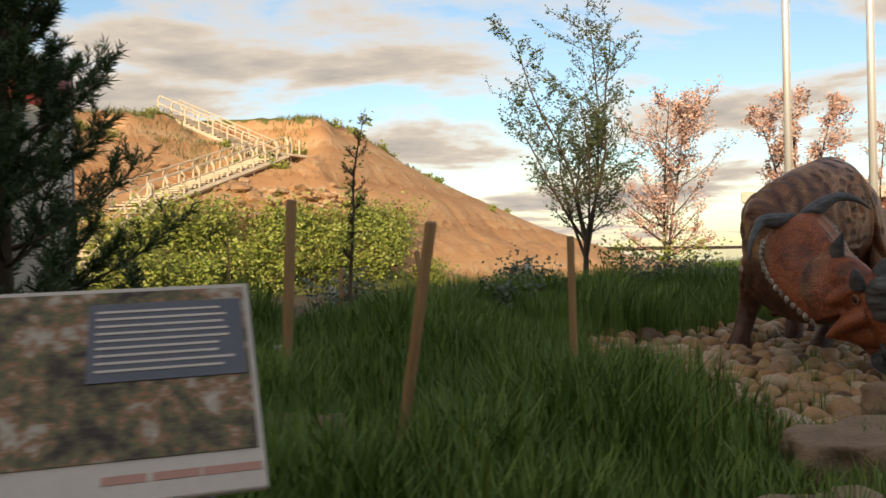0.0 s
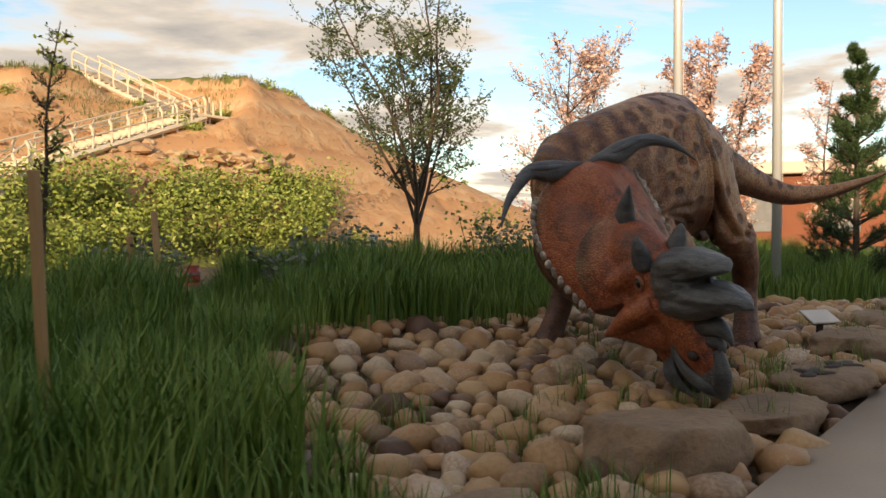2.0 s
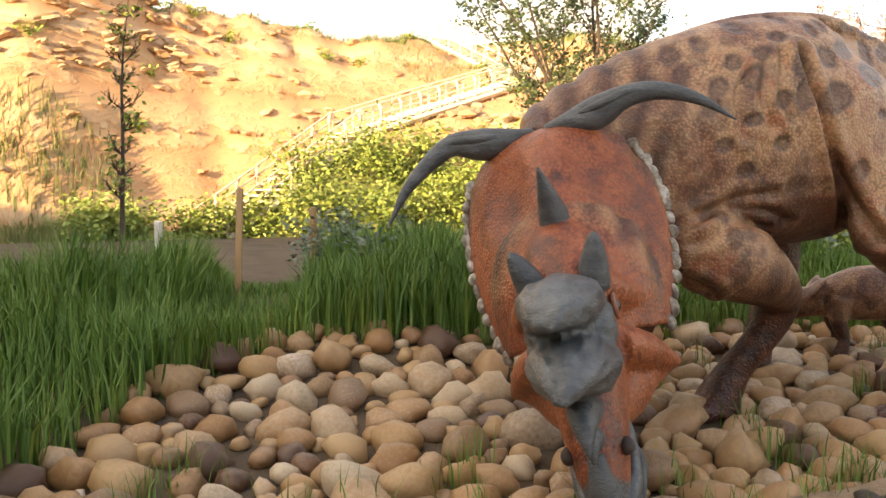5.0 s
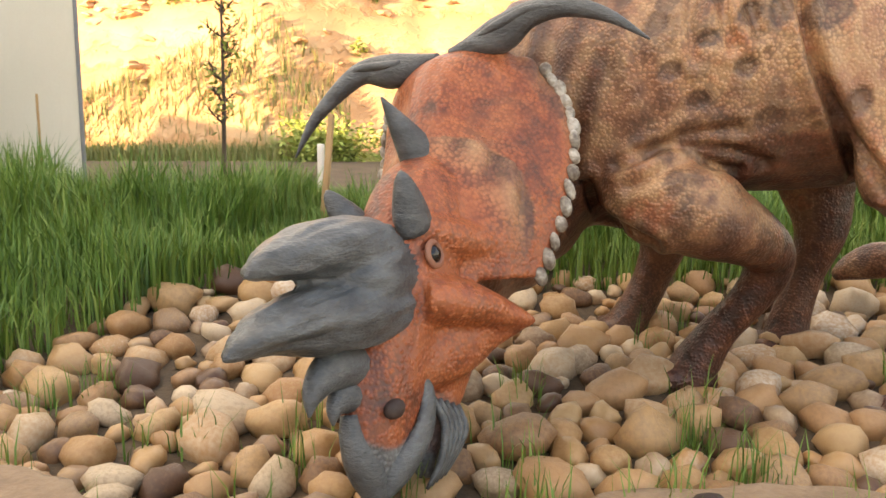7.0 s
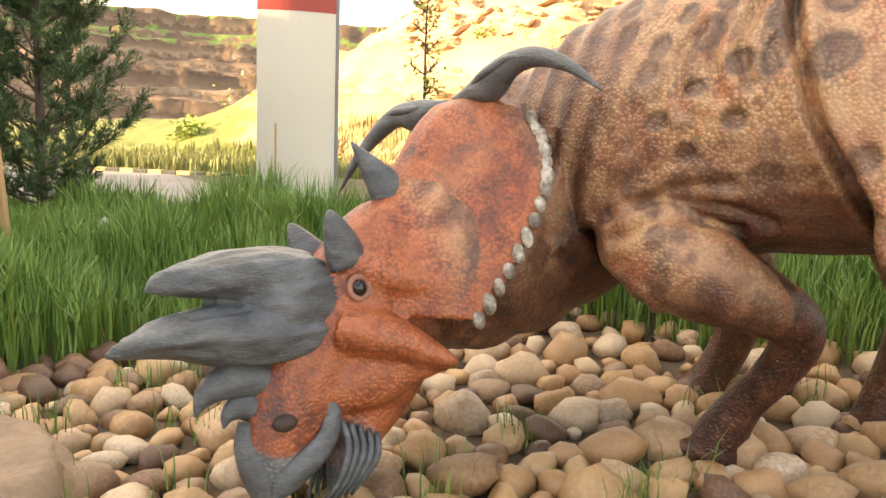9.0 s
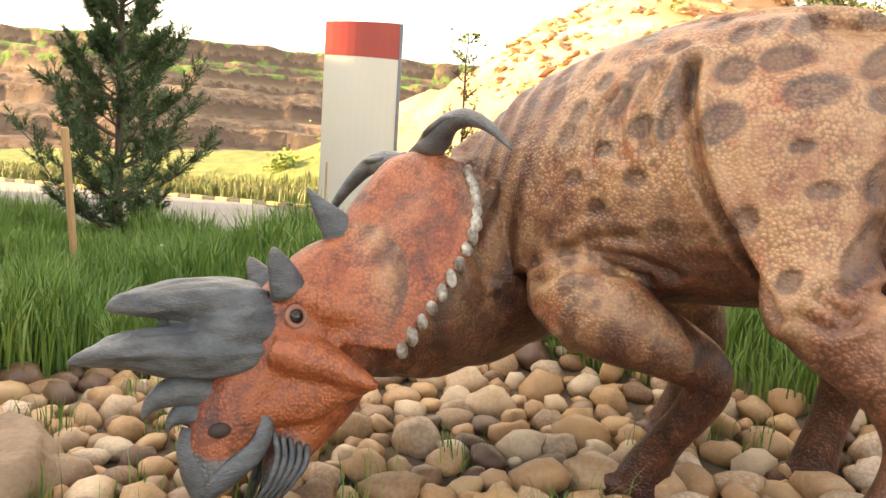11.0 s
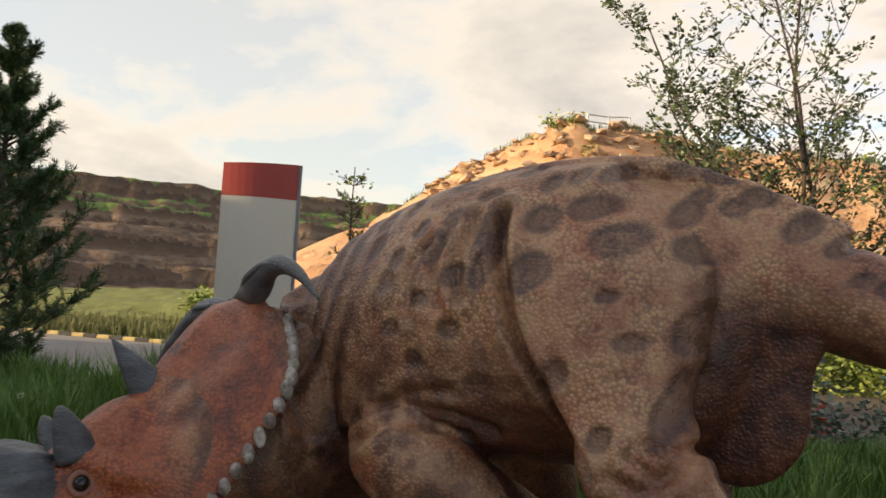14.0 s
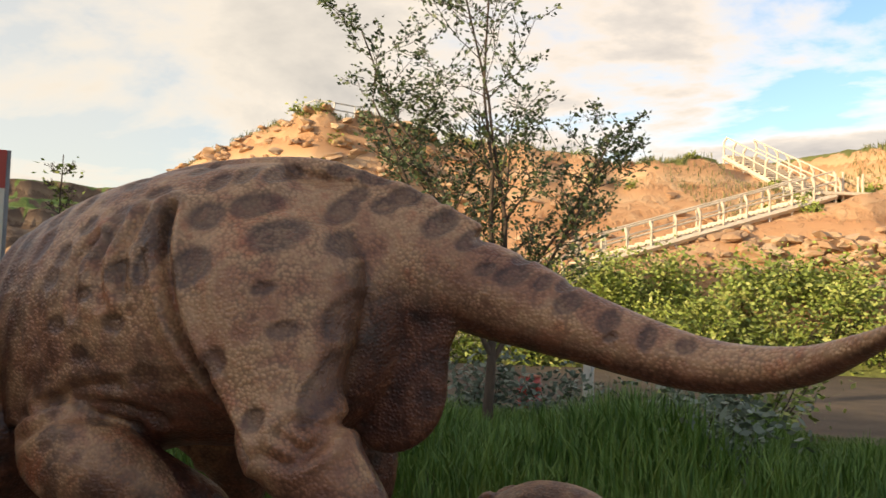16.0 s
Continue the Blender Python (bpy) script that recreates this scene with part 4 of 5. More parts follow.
TAIL_SPOTS = [(-1.01, 2.0, 0.072, 0.049), (-1.14, 1.93, 0.061, 0.039), (-1.33, 1.79, 0.07, 0.033), (-1.36, 1.86, 0.046, 0.024), (-1.57, 1.68, 0.054, 0.03), (-1.74, 1.61, 0.043, 0.03), (-1.89, 1.55, 0.036, 0.039), (-2.04, 1.53, 0.047, 0.023), (-1.56, 1.75, 0.045, 0.021), (-1.46, 1.76, 0.035, 0.024), (-1.22, 1.81, 0.05, 0.024), (-1.75, 1.55, 0.034, 0.018)]
CREASES = [(0.050, 0.46, [(0.02, 2.01), (-0.01, 1.84), (-0.1, 1.55), (-0.25, 1.29), (-0.43, 1.05)]),
    (0.020, 0.42, [(0.13, 1.99), (0.18, 1.83), (0.14, 1.67)]),
    (0.020, 0.42, [(0.23, 1.95), (0.28, 1.78), (0.24, 1.62)]),
    (0.020, 0.40, [(0.34, 1.9), (0.41, 1.76), (0.38, 1.57)]),
    (0.022, 0.50, [(0.66, 1.12), (0.46, 1.2), (0.24, 1.21), (0.04, 1.15)]),
    (0.022, 0.50, [(0.62, 1.04), (0.4, 1.15), (0.15, 1.12)]),
    (0.020, 0.50, [(0.58, 1.17), (0.41, 1.26), (0.19, 1.29)]),
    (0.030, 0.40, [(0.79, 1.04), (0.73, 0.91), (0.5, 0.79)]),
    (0.020, 0.44, [(-0.57, 1.14), (-0.68, 1.1), (-0.73, 1.16)]),
    (0.018, 0.44, [(-0.51, 1.07), (-0.64, 1.05), (-0.75, 1.14)]),
    (0.018, 0.44, [(-0.6, 1.19), (-0.71, 1.18), (-0.76, 1.21)]),
    (0.022, 0.24, [(-0.9, 1.9), (-0.93, 1.82), (-0.93, 1.76)]),
    (0.020, 0.24, [(-0.96, 1.88), (-0.99, 1.8), (-0.99, 1.75)]),
    (0.022, 0.30, [(0.96, 1.43), (0.98, 1.22), (0.92, 1.02)]),
    (0.022, 0.28, [(1.09, 1.34), (1.12, 1.1), (1.07, 0.92)])]


dino = dinosaur()
tagged(dino, "orange-headed horned dinosaur statue with spotted brown skin, grazing on cobbles", "dinosaur statue")


# ---- plants ----
class Soup:
    """Vertices and faces gathered quickly, for plants and other stuff."""
    def __init__(self):
        self.v, self.f = [], []

    def limb(self, a, b, r0, r1, seg=6):
        a, b = Vector(a), Vector(b)
        t = (b - a).normalized()
        s = t.cross(Vector((0.3, 0.9, 0.2))).normalized()
        w = t.cross(s)
        k = len(self.v)
        for p, r in ((a, r0), (b, r1)):
            for i in range(seg):
                q = 2 * math.pi * i / seg
                self.v.append(p + (s * math.cos(q) + w * math.sin(q)) * r)
        for i in range(seg):
            j = (i + 1) % seg
            self.f.append((k + i, k + j, k + seg + j, k + seg + i))

    def leaf(self, p, size, rng, flat=0.5, aim=None, wide=0.28):
        d = Vector((rng.gauss(0, 1), rng.gauss(0, 1), rng.gauss(0, flat)))
        if aim is not None:
            d = d * 0.5 + aim
        d.normalize()
        s = d.cross(Vector((rng.gauss(0, 1), rng.gauss(0, 1), rng.gauss(0, 1)))).normalized() * size * wide
        k = len(self.v)
        self.v += [p, p + d * size * 0.5 + s, p + d * size, p + d * size * 0.5 - s]
        self.f.append((k, k + 1, k + 2, k + 3))

    def make(self, name, mat, parent=None, label="", smooth=False):
        ob = new(name, mesh_from(name, self.v, self.f, mat, smooth))
        if parent is not None:
            ob.parent = parent
            ob.matrix_parent_inverse = parent.matrix_world.inverted()
        if label:
            ob["label"] = label
        return ob


def broadleaf(name, at, height, spread, seed, leaf_mat, label, leaves=2600, leaf=0.07, clear=0.28, lean=(0, 0), stems=1, group=""):
    rng = random.Random(seed)
    base = Vector((*at, ground_z(*at) - 0.05))
    top = empty(name, base, label, "tree", group)
    wood, crown = Soup(), Soup()
    tips = []

    def limb(p, d, length, r, depth):
        n = 5
        for i in range(n):
            q = p + d * (length / n)
            r2 = max(r * 0.78, 0.0025)
            wood.limb(p, q, r, r2, 5 if depth < 2 else 3)
            p, r = q, r2
            d = (d + Vector((rng.gauss(0, 0.10), rng.gauss(0, 0.10), 0.07 + rng.gauss(0, 0.06)))).normalized()
            tips.append((p.copy(), depth))
            if depth < 3 and i < n - 1:
                for _ in range(2 if depth == 1 else 1):
                    nd = (d + Vector((rng.gauss(0, 0.6), rng.gauss(0, 0.6), rng.gauss(0.15, 0.4)))).normalized()
                    limb(p, nd, length * rng.uniform(0.3, 0.5), r * 0.6, depth + 1)

    r0 = height * 0.0085 + 0.004
    for k in range(stems):
        az = 6.28 * k / stems + seed
        p = base.copy()
        d0 = Vector((lean[0] + (0.16 * math.cos(az) if stems > 1 else 0), lean[1] + (0.16 * math.sin(az) if stems > 1 else 0), 1)).normalized()
        n, r = 14, r0
        for i in range(n):
            q = p + d0 * (height / n)
            r2 = r0 * (1 - 0.9 * (i + 1) / n) + 0.002
            wood.limb(p, q, r, r2, 7)
            p, r = q, r2
            d0 = (d0 + Vector((rng.gauss(0, 0.035), rng.gauss(0, 0.035), 0.02))).normalized()
            h = (i + 1) / n
            if h > clear and i < n - 1:
                reach = spread * (0.35 + 1.0 * math.sin(math.pi * min(1.0, (h - clear) / (1.02 - clear) * 0.72 + 0.2))) * 0.72
                for m in range(3 if stems == 1 else 2):
                    a2 = rng.uniform(0, 6.28)
                    out = Vector((math.cos(a2), math.sin(a2), rng.uniform(0.35, 0.95))).normalized()
                    limb(p, out, reach * rng.uniform(0.7, 1.15), r2 * 0.6 + 0.002, 1)
        tips.append((p.copy(), 2))
    tips = [t for t in tips if t[1] >= 1]
    for _ in range(leaves):
        p, dep = rng.choice(tips)
        crown.leaf(p + Vector((rng.gauss(0, 0.05), rng.gauss(0, 0.05), rng.gauss(0, 0.05))) * 0.9, leaf * rng.uniform(0.6, 1.3), rng)
    wood.make("trunk", M["bark"], top, smooth=True)
    crown.make("crown", leaf_mat, top)
    return top


def pine(name, at, height, radius, seed, label, tufts=1.0):
    rng = random.Random(seed)
    base = Vector((*at, ground_z(*at) - 0.05))
    top = empty(name, base, label, "pine tree")
    wood, crown = Soup(), Soup()
    wood.limb(base, base + Vector((0, 0, height * 0.6)), height * 0.016, height * 0.009, 8)
    wood.limb(base + Vector((0, 0, height * 0.6)), base + Vector((0, 0, height)), height * 0.009, 0.008, 6)
    levels = int(8 * tufts) + 4
    for i in range(levels):
        k = i / (levels - 1)
        z = height * (0.08 + 0.90 * k)
        reach = radius * (1 - k) ** 0.7 * rng.uniform(0.75, 1.15) + 0.09
        n = 9 if k < 0.75 else 6
        for j in range(n):
            az = 2 * math.pi * (j + rng.uniform(-0.4, 0.4)) / n + i * 0.7
            p = base + Vector((0, 0, z + rng.uniform(-0.08, 0.08)))
            d = Vector((math.cos(az), math.sin(az), 0.25 + 0.5 * k)).normalized()
            L = reach * rng.uniform(0.6, 1.2)
            steps = 5
            for s in range(steps):
                q = p + d * (L / steps)
                wood.limb(p, q, 0.016 * (1 - s / 6) + 0.003, 0.016 * (1 - (s + 1) / 6) + 0.003, 4)
                d = (d + Vector((rng.gauss(0, 0.10), rng.gauss(0, 0.10), 0.16))).normalized()
                p = q
                if s >= 1 or k > 0.7:
                    for side in range(4):
                        e = (d * 0.8 + Vector((rng.gauss(0, 0.6), rng.gauss(0, 0.6), rng.uniform(0.1, 0.8)))).normalized()
                        twig = L * 0.20 * rng.uniform(0.6, 1.2) + 0.06
                        for m in range(int(64 * tufts)):
                            crown.leaf(p + e * twig * m / 64 / tufts, rng.uniform(0.06, 0.11), rng, 1.0, e * 0.9, 0.055)
    wood.make("trunk", M["bark"], top, smooth=True)
    crown.make("crown", M["needle"], top)
    return top


def bush(name, at, z, radius, height, seed, mat, label, leaves=900, leaf=0.10, group="", category="bush"):
    rng = random.Random(seed)
    base = Vector((*at, z))
    top = empty(name, base, label, category, group)
    wood, crown = Soup(), Soup()
    for i in range(9):
        az, out = rng.uniform(0, 6.28), rng.uniform(0.1, 0.9)
        p = base + Vector((math.cos(az) * out * radius * 0.3, math.sin(az) * out * radius * 0.3, -0.05))
        d = Vector((math.cos(az) * out * 0.7, math.sin(az) * out * 0.7, 1)).normalized()
        L = height * rng.uniform(0.6, 1.05)
        n = 5
        for s in range(n):
            q = p + d * (L / n)
            wood.limb(p, q, 0.012 * height * (1 - s / 6), 0.012 * height * (1 - (s + 1) / 6), 4)
            d = (d + Vector((rng.gauss(0, 0.15), rng.gauss(0, 0.15), 0))).normalized()
            p = q
            clump = rng.uniform(0.18, 0.36) * radius
            for _ in range(leaves // (9 * n)):
                o = Vector((rng.gauss(0, clump), rng.gauss(0, clump), rng.gauss(0, clump * 0.8)))
                crown.leaf(p + o, leaf * rng.uniform(0.6, 1.4), rng)
    tagged(wood.make("stem", M["bark"], top), kind="stuff")
    crown.make("foliage", mat, top)
    return top


def forked_tree(name, at, height, spread, seed, leaf_mat, label):
    """A short trunk that forks into long rising limbs, leaves strung along thin twigs."""
    rng = random.Random(seed)
    base = Vector((*at, ground_z(*at) - 0.05))
    top = empty(name, base, label, "tree")
    wood, crown = Soup(), Soup()

    def strand(p, d, length, r, depth):
        n = 9 if depth == 0 else 6 if depth == 1 else 4
        for i in range(n):
            q = p + d * (length / n)
            r2 = max(r * (0.87 if depth == 0 else 0.80), 0.003)
            wood.limb(p, q, r, r2, 7 if depth == 0 else 4)
            p, r = q, r2
            d = (d + Vector((rng.gauss(0, 0.09), rng.gauss(0, 0.09), 0.05 + rng.gauss(0, 0.05)))).normalized()
            if depth < 2 and i >= 1:
                for _ in range(2 if depth == 0 else 1):
                    az = rng.uniform(0, 6.28)
                    nd = (d * 0.7 + Vector((math.cos(az), math.sin(az), rng.uniform(-0.25, 0.5)))).normalized()
                    strand(p, nd, length * (rng.uniform(0.16, 0.34) if depth == 0 else rng.uniform(0.25, 0.5)) * (1.25 - 0.6 * i / n), r * 0.55, depth + 1)
            if depth >= 1:
                for _ in range(4 if depth == 2 else 3):
                    crown.leaf(p + Vector((rng.gauss(0, 0.025), rng.gauss(0, 0.025), rng.gauss(0, 0.025))), 0.047 * rng.uniform(0.6, 1.35), rng, 0.6, d * 0.5)

    fork = base + Vector((0.03, 0.02, height * 0.19))
    wood.limb(base, fork, 0.052, 0.044, 10)
    for k in range(8):
        az = 6.28 * k / 8 + rng.uniform(-0.35, 0.35)
        lean = spread * (0.16 + 0.30 * ((k * 4) % 9) / 8)
        start = fork + Vector((0, 0, rng.uniform(0, 0.42)))
        d = Vector((math.cos(az) * lean, math.sin(az) * lean, 1)).normalized()
        strand(start, d, height * rng.uniform(0.55, 0.84) * (1.05 - 0.22 * lean), 0.028, 0)
    wood.limb(fork, fork + Vector((0.0, 0.0, 0.45)), 0.044, 0.03, 8)
    wood.make("trunk", M["bark"], top, smooth=True)
    crown.make("crown", leaf_mat, top)


forked_tree("young_tree", (1.95, 11.75), 4.0, 1.75, 11, M["leaf"], "slender young tree with several rising limbs and small dark leaves")
broadleaf("pink_tree", (4.55, 18.0), 4.5, 1.5, 23, M["leaf_pink"], "young tree with thin pinkish leaves behind the grass", 6500, 0.08, 0.15, stems=2, group="pink trees")
broadleaf("pink_tree", (7.3, 17.2), 4.3, 0.75, 31, M["leaf_pink"], "young tree with reddish pink leaves by the flagpoles", 8500, 0.085, 0.12, stems=3, group="pink trees")
broadleaf("pink_tree", (11.2, 21.5), 4.4, 0.7, 37, M["leaf_pink"], "small pale pink tree by the flagpoles", 4200, 0.08, 0.15, stems=2, group="pink trees")
broadleaf("sapling", (-1.25, 8.65), 2.8, 0.22, 43, M["leaf_bush"], "thin upright sapling with small leaves in the grass", 300, 0.06, 0.3, lean=(0.04, 0.0), group="saplings")
pine("pine_tree", (-3.2, 4.9), 4.3, 1.1, 51, "dark green young pine standing in tall grass", 0.95)
pine("pine_tree", (8.6, 14.4), 3.7, 0.75, 53, "small dark pine beside the flagpoles", 0.65)
pine("pine_tree", (11.6, 16.9), 2.9, 0.75, 57, "small dark pine near the low building", 0.6)

SHRUBS = [(0.85, 12.5, 0.4, 1.0), (-1.6, 12.6, 0.5, 1.0), (-2.2, 12.9, 0.5, 1.0), (1.3, 13.2, 0.45, 0.9), (3.2, 12.9, 0.5, 0.9), (4.2, 15.6, 0.6, 1.2), (2.9, 14.2, 0.6, 1.4), (0.9, 9.9, 0.25, 0.75), (3.9, 12.4, 0.45, 0.7), (5.6, 13.2, 0.4, 0.8)]
for i, (x, y, r, h) in enumerate(SHRUBS):
    bush("shrub", (x, y), ground_z(x, y), r, h, 100 + i, M["leaf_silver"] if i not in (5, 6) else M["leaf_bush"], "grey-green leafy shrub growing among the tall grass", 1100, 0.075, "shrubs in the grass", "shrub")


# the thicket along the foot of the hill
rng = random.Random(7)
THICKET = [(a, d) for a in np.arange(1.5, 20.3, 1.2) for d in (20.2, 21.5)]
for i, (a, d) in enumerate(THICKET):
    if d > 21 and 2 < a < 7:
        continue
    a2, d2 = a + rng.uniform(-0.5, 0.5), d + rng.uniform(-0.4, 0.4)
    x, y = xy(d2, a2)
    tall = rng.uniform(1.2, 2.2) * (0.92 if a > 6 else 0.7)
    bush("bush", (x, y), max(0.0, hill_z(d2, a2)) - 0.05, rng.uniform(0.9, 1.3), tall, 300 + i, M["leaf_bush"], "leafy green bush in the thicket below the hill", 1500, 0.13, "hillside thicket")
for i, (x, y, r, h) in enumerate([(-27, 11.5, 1.5, 3.2), (-25.5, 8.0, 0.7, 1.5), (-31, 14, 1.2, 2.0), (-24, 15.5, 0.8, 1.0)]):
    bush("bush", (x, y), -0.1, r, h, 500 + i, M["leaf_bush"], "bright green bush on the grass bank across the road", 1500, 0.2, "bank bushes")
for i in range(46):
    a = rng.uniform(-6, 40)
    d = at_a(FOOT_ROWS, a) + at_a(WIDE_ROWS, a) * rng.choice((rng.uniform(0.95, 1.25), rng.uniform(0.3, 1.0)))
    x, y = xy(d, a)
    bush("sage_bush", (x, y), hill_z(d, a) - 0.03, rng.uniform(0.2, 0.5), rng.uniform(0.25, 0.5), 600 + i, M["leaf_bush"], "low dry sage bush on the bare slope", 140, 0.13, "sage on the hill")


# ---- grass ----
BED = [(2.5, 4.3), (1.95, 5.0), (1.55, 5.9), (1.35, 6.6), (1.35, 7.4), (1.6, 8.0), (2.1, 8.45), (2.7, 8.85), (3.3, 9.4), (4.0, 10.3), (5.2, 11.3), (6.6, 12.0), (8.6, 12.2)]


def in_bed(x, y):
    d, a = da(x, y)
    if d < 0:
        return False
    poly = BED + [xy(-0.5, 12.5), xy(-0.5, 0.2)]
    inside = False
    for i in range(len(poly)):
        (x1, y1), (x2, y2) = poly[i], poly[i - 1]
        if (y1 > y) != (y2 > y) and x < (x2 - x1) * (y - y1) / (y2 - y1) + x1:
            inside = not inside
    return inside


def blades(name, spots, mat, label, width=0.006):
    """Tapered bent blades; spots are rows of x, y, z, height."""
    r = np.random.RandomState(5)
    p = np.array(spots)
    n = len(p)
    az, bend = r.uniform(0, 6.283, n), r.uniform(0.05, 0.55, n)
    lean = np.stack([np.cos(az), np.sin(az)], 1) * bend[:, None] * p[:, 3:4]
    side = np.stack([-np.sin(az), np.cos(az)], 1) * (width * (0.6 + 0.8 * r.rand(n)) * (0.6 + p[:, 3]))[:, None]
    v = np.zeros((n, 5, 3))
    v[:, 0, :2], v[:, 1, :2] = p[:, :2] - side, p[:, :2] + side
    v[:, 0, 2] = v[:, 1, 2] = p[:, 2]
    m = p[:, :2] + lean * 0.3
    v[:, 2, :2], v[:, 3, :2] = m + side * 0.8, m - side * 0.8
    v[:, 2, 2] = v[:, 3, 2] = p[:, 2] + p[:, 3] * 0.58
    v[:, 4, :2] = p[:, :2] + lean
    v[:, 4, 2] = p[:, 2] + p[:, 3] * (1 - 0.25 * bend)
    me = bpy.data.meshes.new(name)
    me.vertices.add(n * 5); me.vertices.foreach_set("co", v.ravel())
    idx = np.arange(n)[:, None] * 5
    loops = np.concatenate([idx + np.array([[0, 1, 2, 3]]), idx + np.array([[3, 2, 4]])], 1).ravel()
    starts = (np.arange(n)[:, None] * 7 + np.array([[0, 4]])).ravel()
    me.loops.add(len(loops)); me.loops.foreach_set("vertex_index", loops)
    me.polygons.add(n * 2); me.polygons.foreach_set("loop_start", starts)
    me.materials.append(mat)
    me.update(calc_edges=True)
    me.validate()
    return tagged(new(name, me), label, "grass", kind="stuff")


def grow_grass():
    r = random.Random(9)
    near, dry, tufts = [], [], []
    while len(near) < 125000:
        d, a = 9.15 * r.random() ** 0.9, r.uniform(-7, 17)
        if r.random() < (0.45 if a > 12 else 0.0):
            continue
        x, y = xy(d, a)
        if in_bed(x, y) or d < 0.18:
            continue
        clump = 0.62 + 0.45 * hval(x * 1.7, y * 1.7) + 0.2 * hval(x * 5, y * 5)
        if r.random() > clump + 0.35:
            continue
        if a > 7.8 and d < 2.2 - 0.1 * a:
            continue
        h = (0.30 + 0.26 * clump + 0.12 * r.random()) * (0.55 + 0.45 * smooth(d, 0.3, 1.6)) * (1 - 0.4 * smooth(d, 6.0, 8.0)) * 1.12
        h *= 0.62 + 0.62 * smooth(hval(x * 0.75 + 5, y * 0.75) + 0.5 * hval(x * 2.3, y * 2.3 + 4), -0.5, 0.55)
        open_a = smooth((a + 0.5) / (d + 1.5), 0.27, 0.31) * (1 - smooth((a + 0.5) / (d + 1.5), 0.41, 0.45)) * smooth(d, 3.4, 4.4)
        open_b = smooth((a - 5.06) / (d + 2.0), 0.36, 0.42) * (1 - smooth((a - 5.06) / (d + 2.0), 0.56, 0.62)) * smooth(d, 4.0, 5.0)
        h *= 1 + 0.35 * max(0.0, 1 - ((x + 1.2) ** 2 + (y - 6.6) ** 2) / 5.0)
        h *= 1 - 0.75 * max(open_a, open_b)               # trampled short where the road shows through
        near.append((x, y, ground_z(x, y) - 0.02, h))
    for _ in range(16000):
        a, d = r.uniform(-28, 2.5), r.uniform(19.6, 24)
        x, y = xy(d, a)
        dry.append((x, y, max(-0.1, hill_z(d, a)) - 0.03, r.uniform(0.25, 0.6)))
    for _ in range(14000):
        x, y = r.uniform(-38, -20), r.uniform(0, 22)
        if da(x, y)[0] > 19.7:
            dry.append((x, y, -0.16, r.uniform(0.3, 0.7)))
    for _ in range(12000):
        a = r.uniform(-8, 40)
        d = at_a(FOOT_ROWS, a) + at_a(WIDE_ROWS, a) * r.uniform(0.97, 1.3)
        x, y = xy(d, a)
        dry.append((x, y, hill_z(d, a) - 0.03, r.uniform(0.1, 0.3)))
    # tufts between the stones and along the edge of the footpath
    for _ in range(95):
        d, a = (r.uniform(0.05, 0.7), r.uniform(-1, 9)) if r.random() < 0.65 else (r.uniform(0.4, 2.6), r.uniform(0.5, 6))
        x, y = xy(d, a)
        for _ in range(r.randint(8, 34)):
            gx, gy = x + r.gauss(0, 0.06), y + r.gauss(0, 0.06)
            tufts.append((gx, gy, ground_z(gx, gy), r.uniform(0.10, 0.30)))
    blades("tall_grass", near, M["grass"], "tall green grass beside the stone bed", 0.0062)
    blades("dry_grass", dry, M["grass_dry"], "sunlit yellow-green grass on bank and hilltop", 0.016)
    blades("grass_tufts", tufts, M["grass"], "small grass tufts between the stones", 0.004)


grow_grass()


# ---- sign tower, flagpoles, stakes, panels ----
def sign_tower():
    base = Vector((-4.55, 7.95, ground_z(-4.55, 7.95) - 0.1))
    t = empty("sign_tower", base, "tall curved cream sign tower with a red top band", "sign")
    t.matrix_world = Matrix.Translation(base) @ Matrix.Rotation(radians(-6), 4, "Z")

    def slab(name, z0, z1, mat, off=0.0):
        bm = bmesh.new()
        n, w = 10, 1.05
        ring = []
        for z in (z0, z1):
            row = []
            for s in (0, 1):
                for i in range(n + 1):
                    k = i / n - 0.5
                    bow = 0.10 * (1 - (2 * k) ** 2)
                    tilt = 0.05 * (k + 0.5) if z == z1 and z1 > 3.5 else 0.0
                    row.append(bm.verts.new((bow + (0.06 + off if s == 0 else -0.06 - off), w * k * (1 + off * 0.03), z + tilt)))
            ring.append(row)
        m = n + 1
        for i in range(n):
            bm.faces.new((ring[0][i], ring[0][i + 1], ring[1][i + 1], ring[1][i]))
            bm.faces.new((ring[0][m + i + 1], ring[0][m + i], ring[1][m + i], ring[1][m + i + 1]))
            bm.faces.new((ring[1][i], ring[1][i + 1], ring[1][m + i + 1], ring[1][m + i]))
            bm.faces.new((ring[0][i + 1], ring[0][i], ring[0][m + i], ring[0][m + i + 1]))
        for i in (0, n):
            bm.faces.new((ring[0][i], ring[1][i], ring[1][m + i], ring[0][m + i]))
        bmesh.ops.recalc_face_normals(bm, faces=bm.faces)
        return part(name, bm, mat, t)

    slab("panel", 0.0, 3.12, M["white"])
    slab("top_band", 3.12, 3.58, M["red"], 0.004)
    bm = bmesh.new()
    box(bm, (0.0, 0.55, 1.81), (0.14, 0.05, 3.64), bevel=0.008)
    part("edge_post", bm, M["grey_metal"], t, "grey metal edge post")


sign_tower()


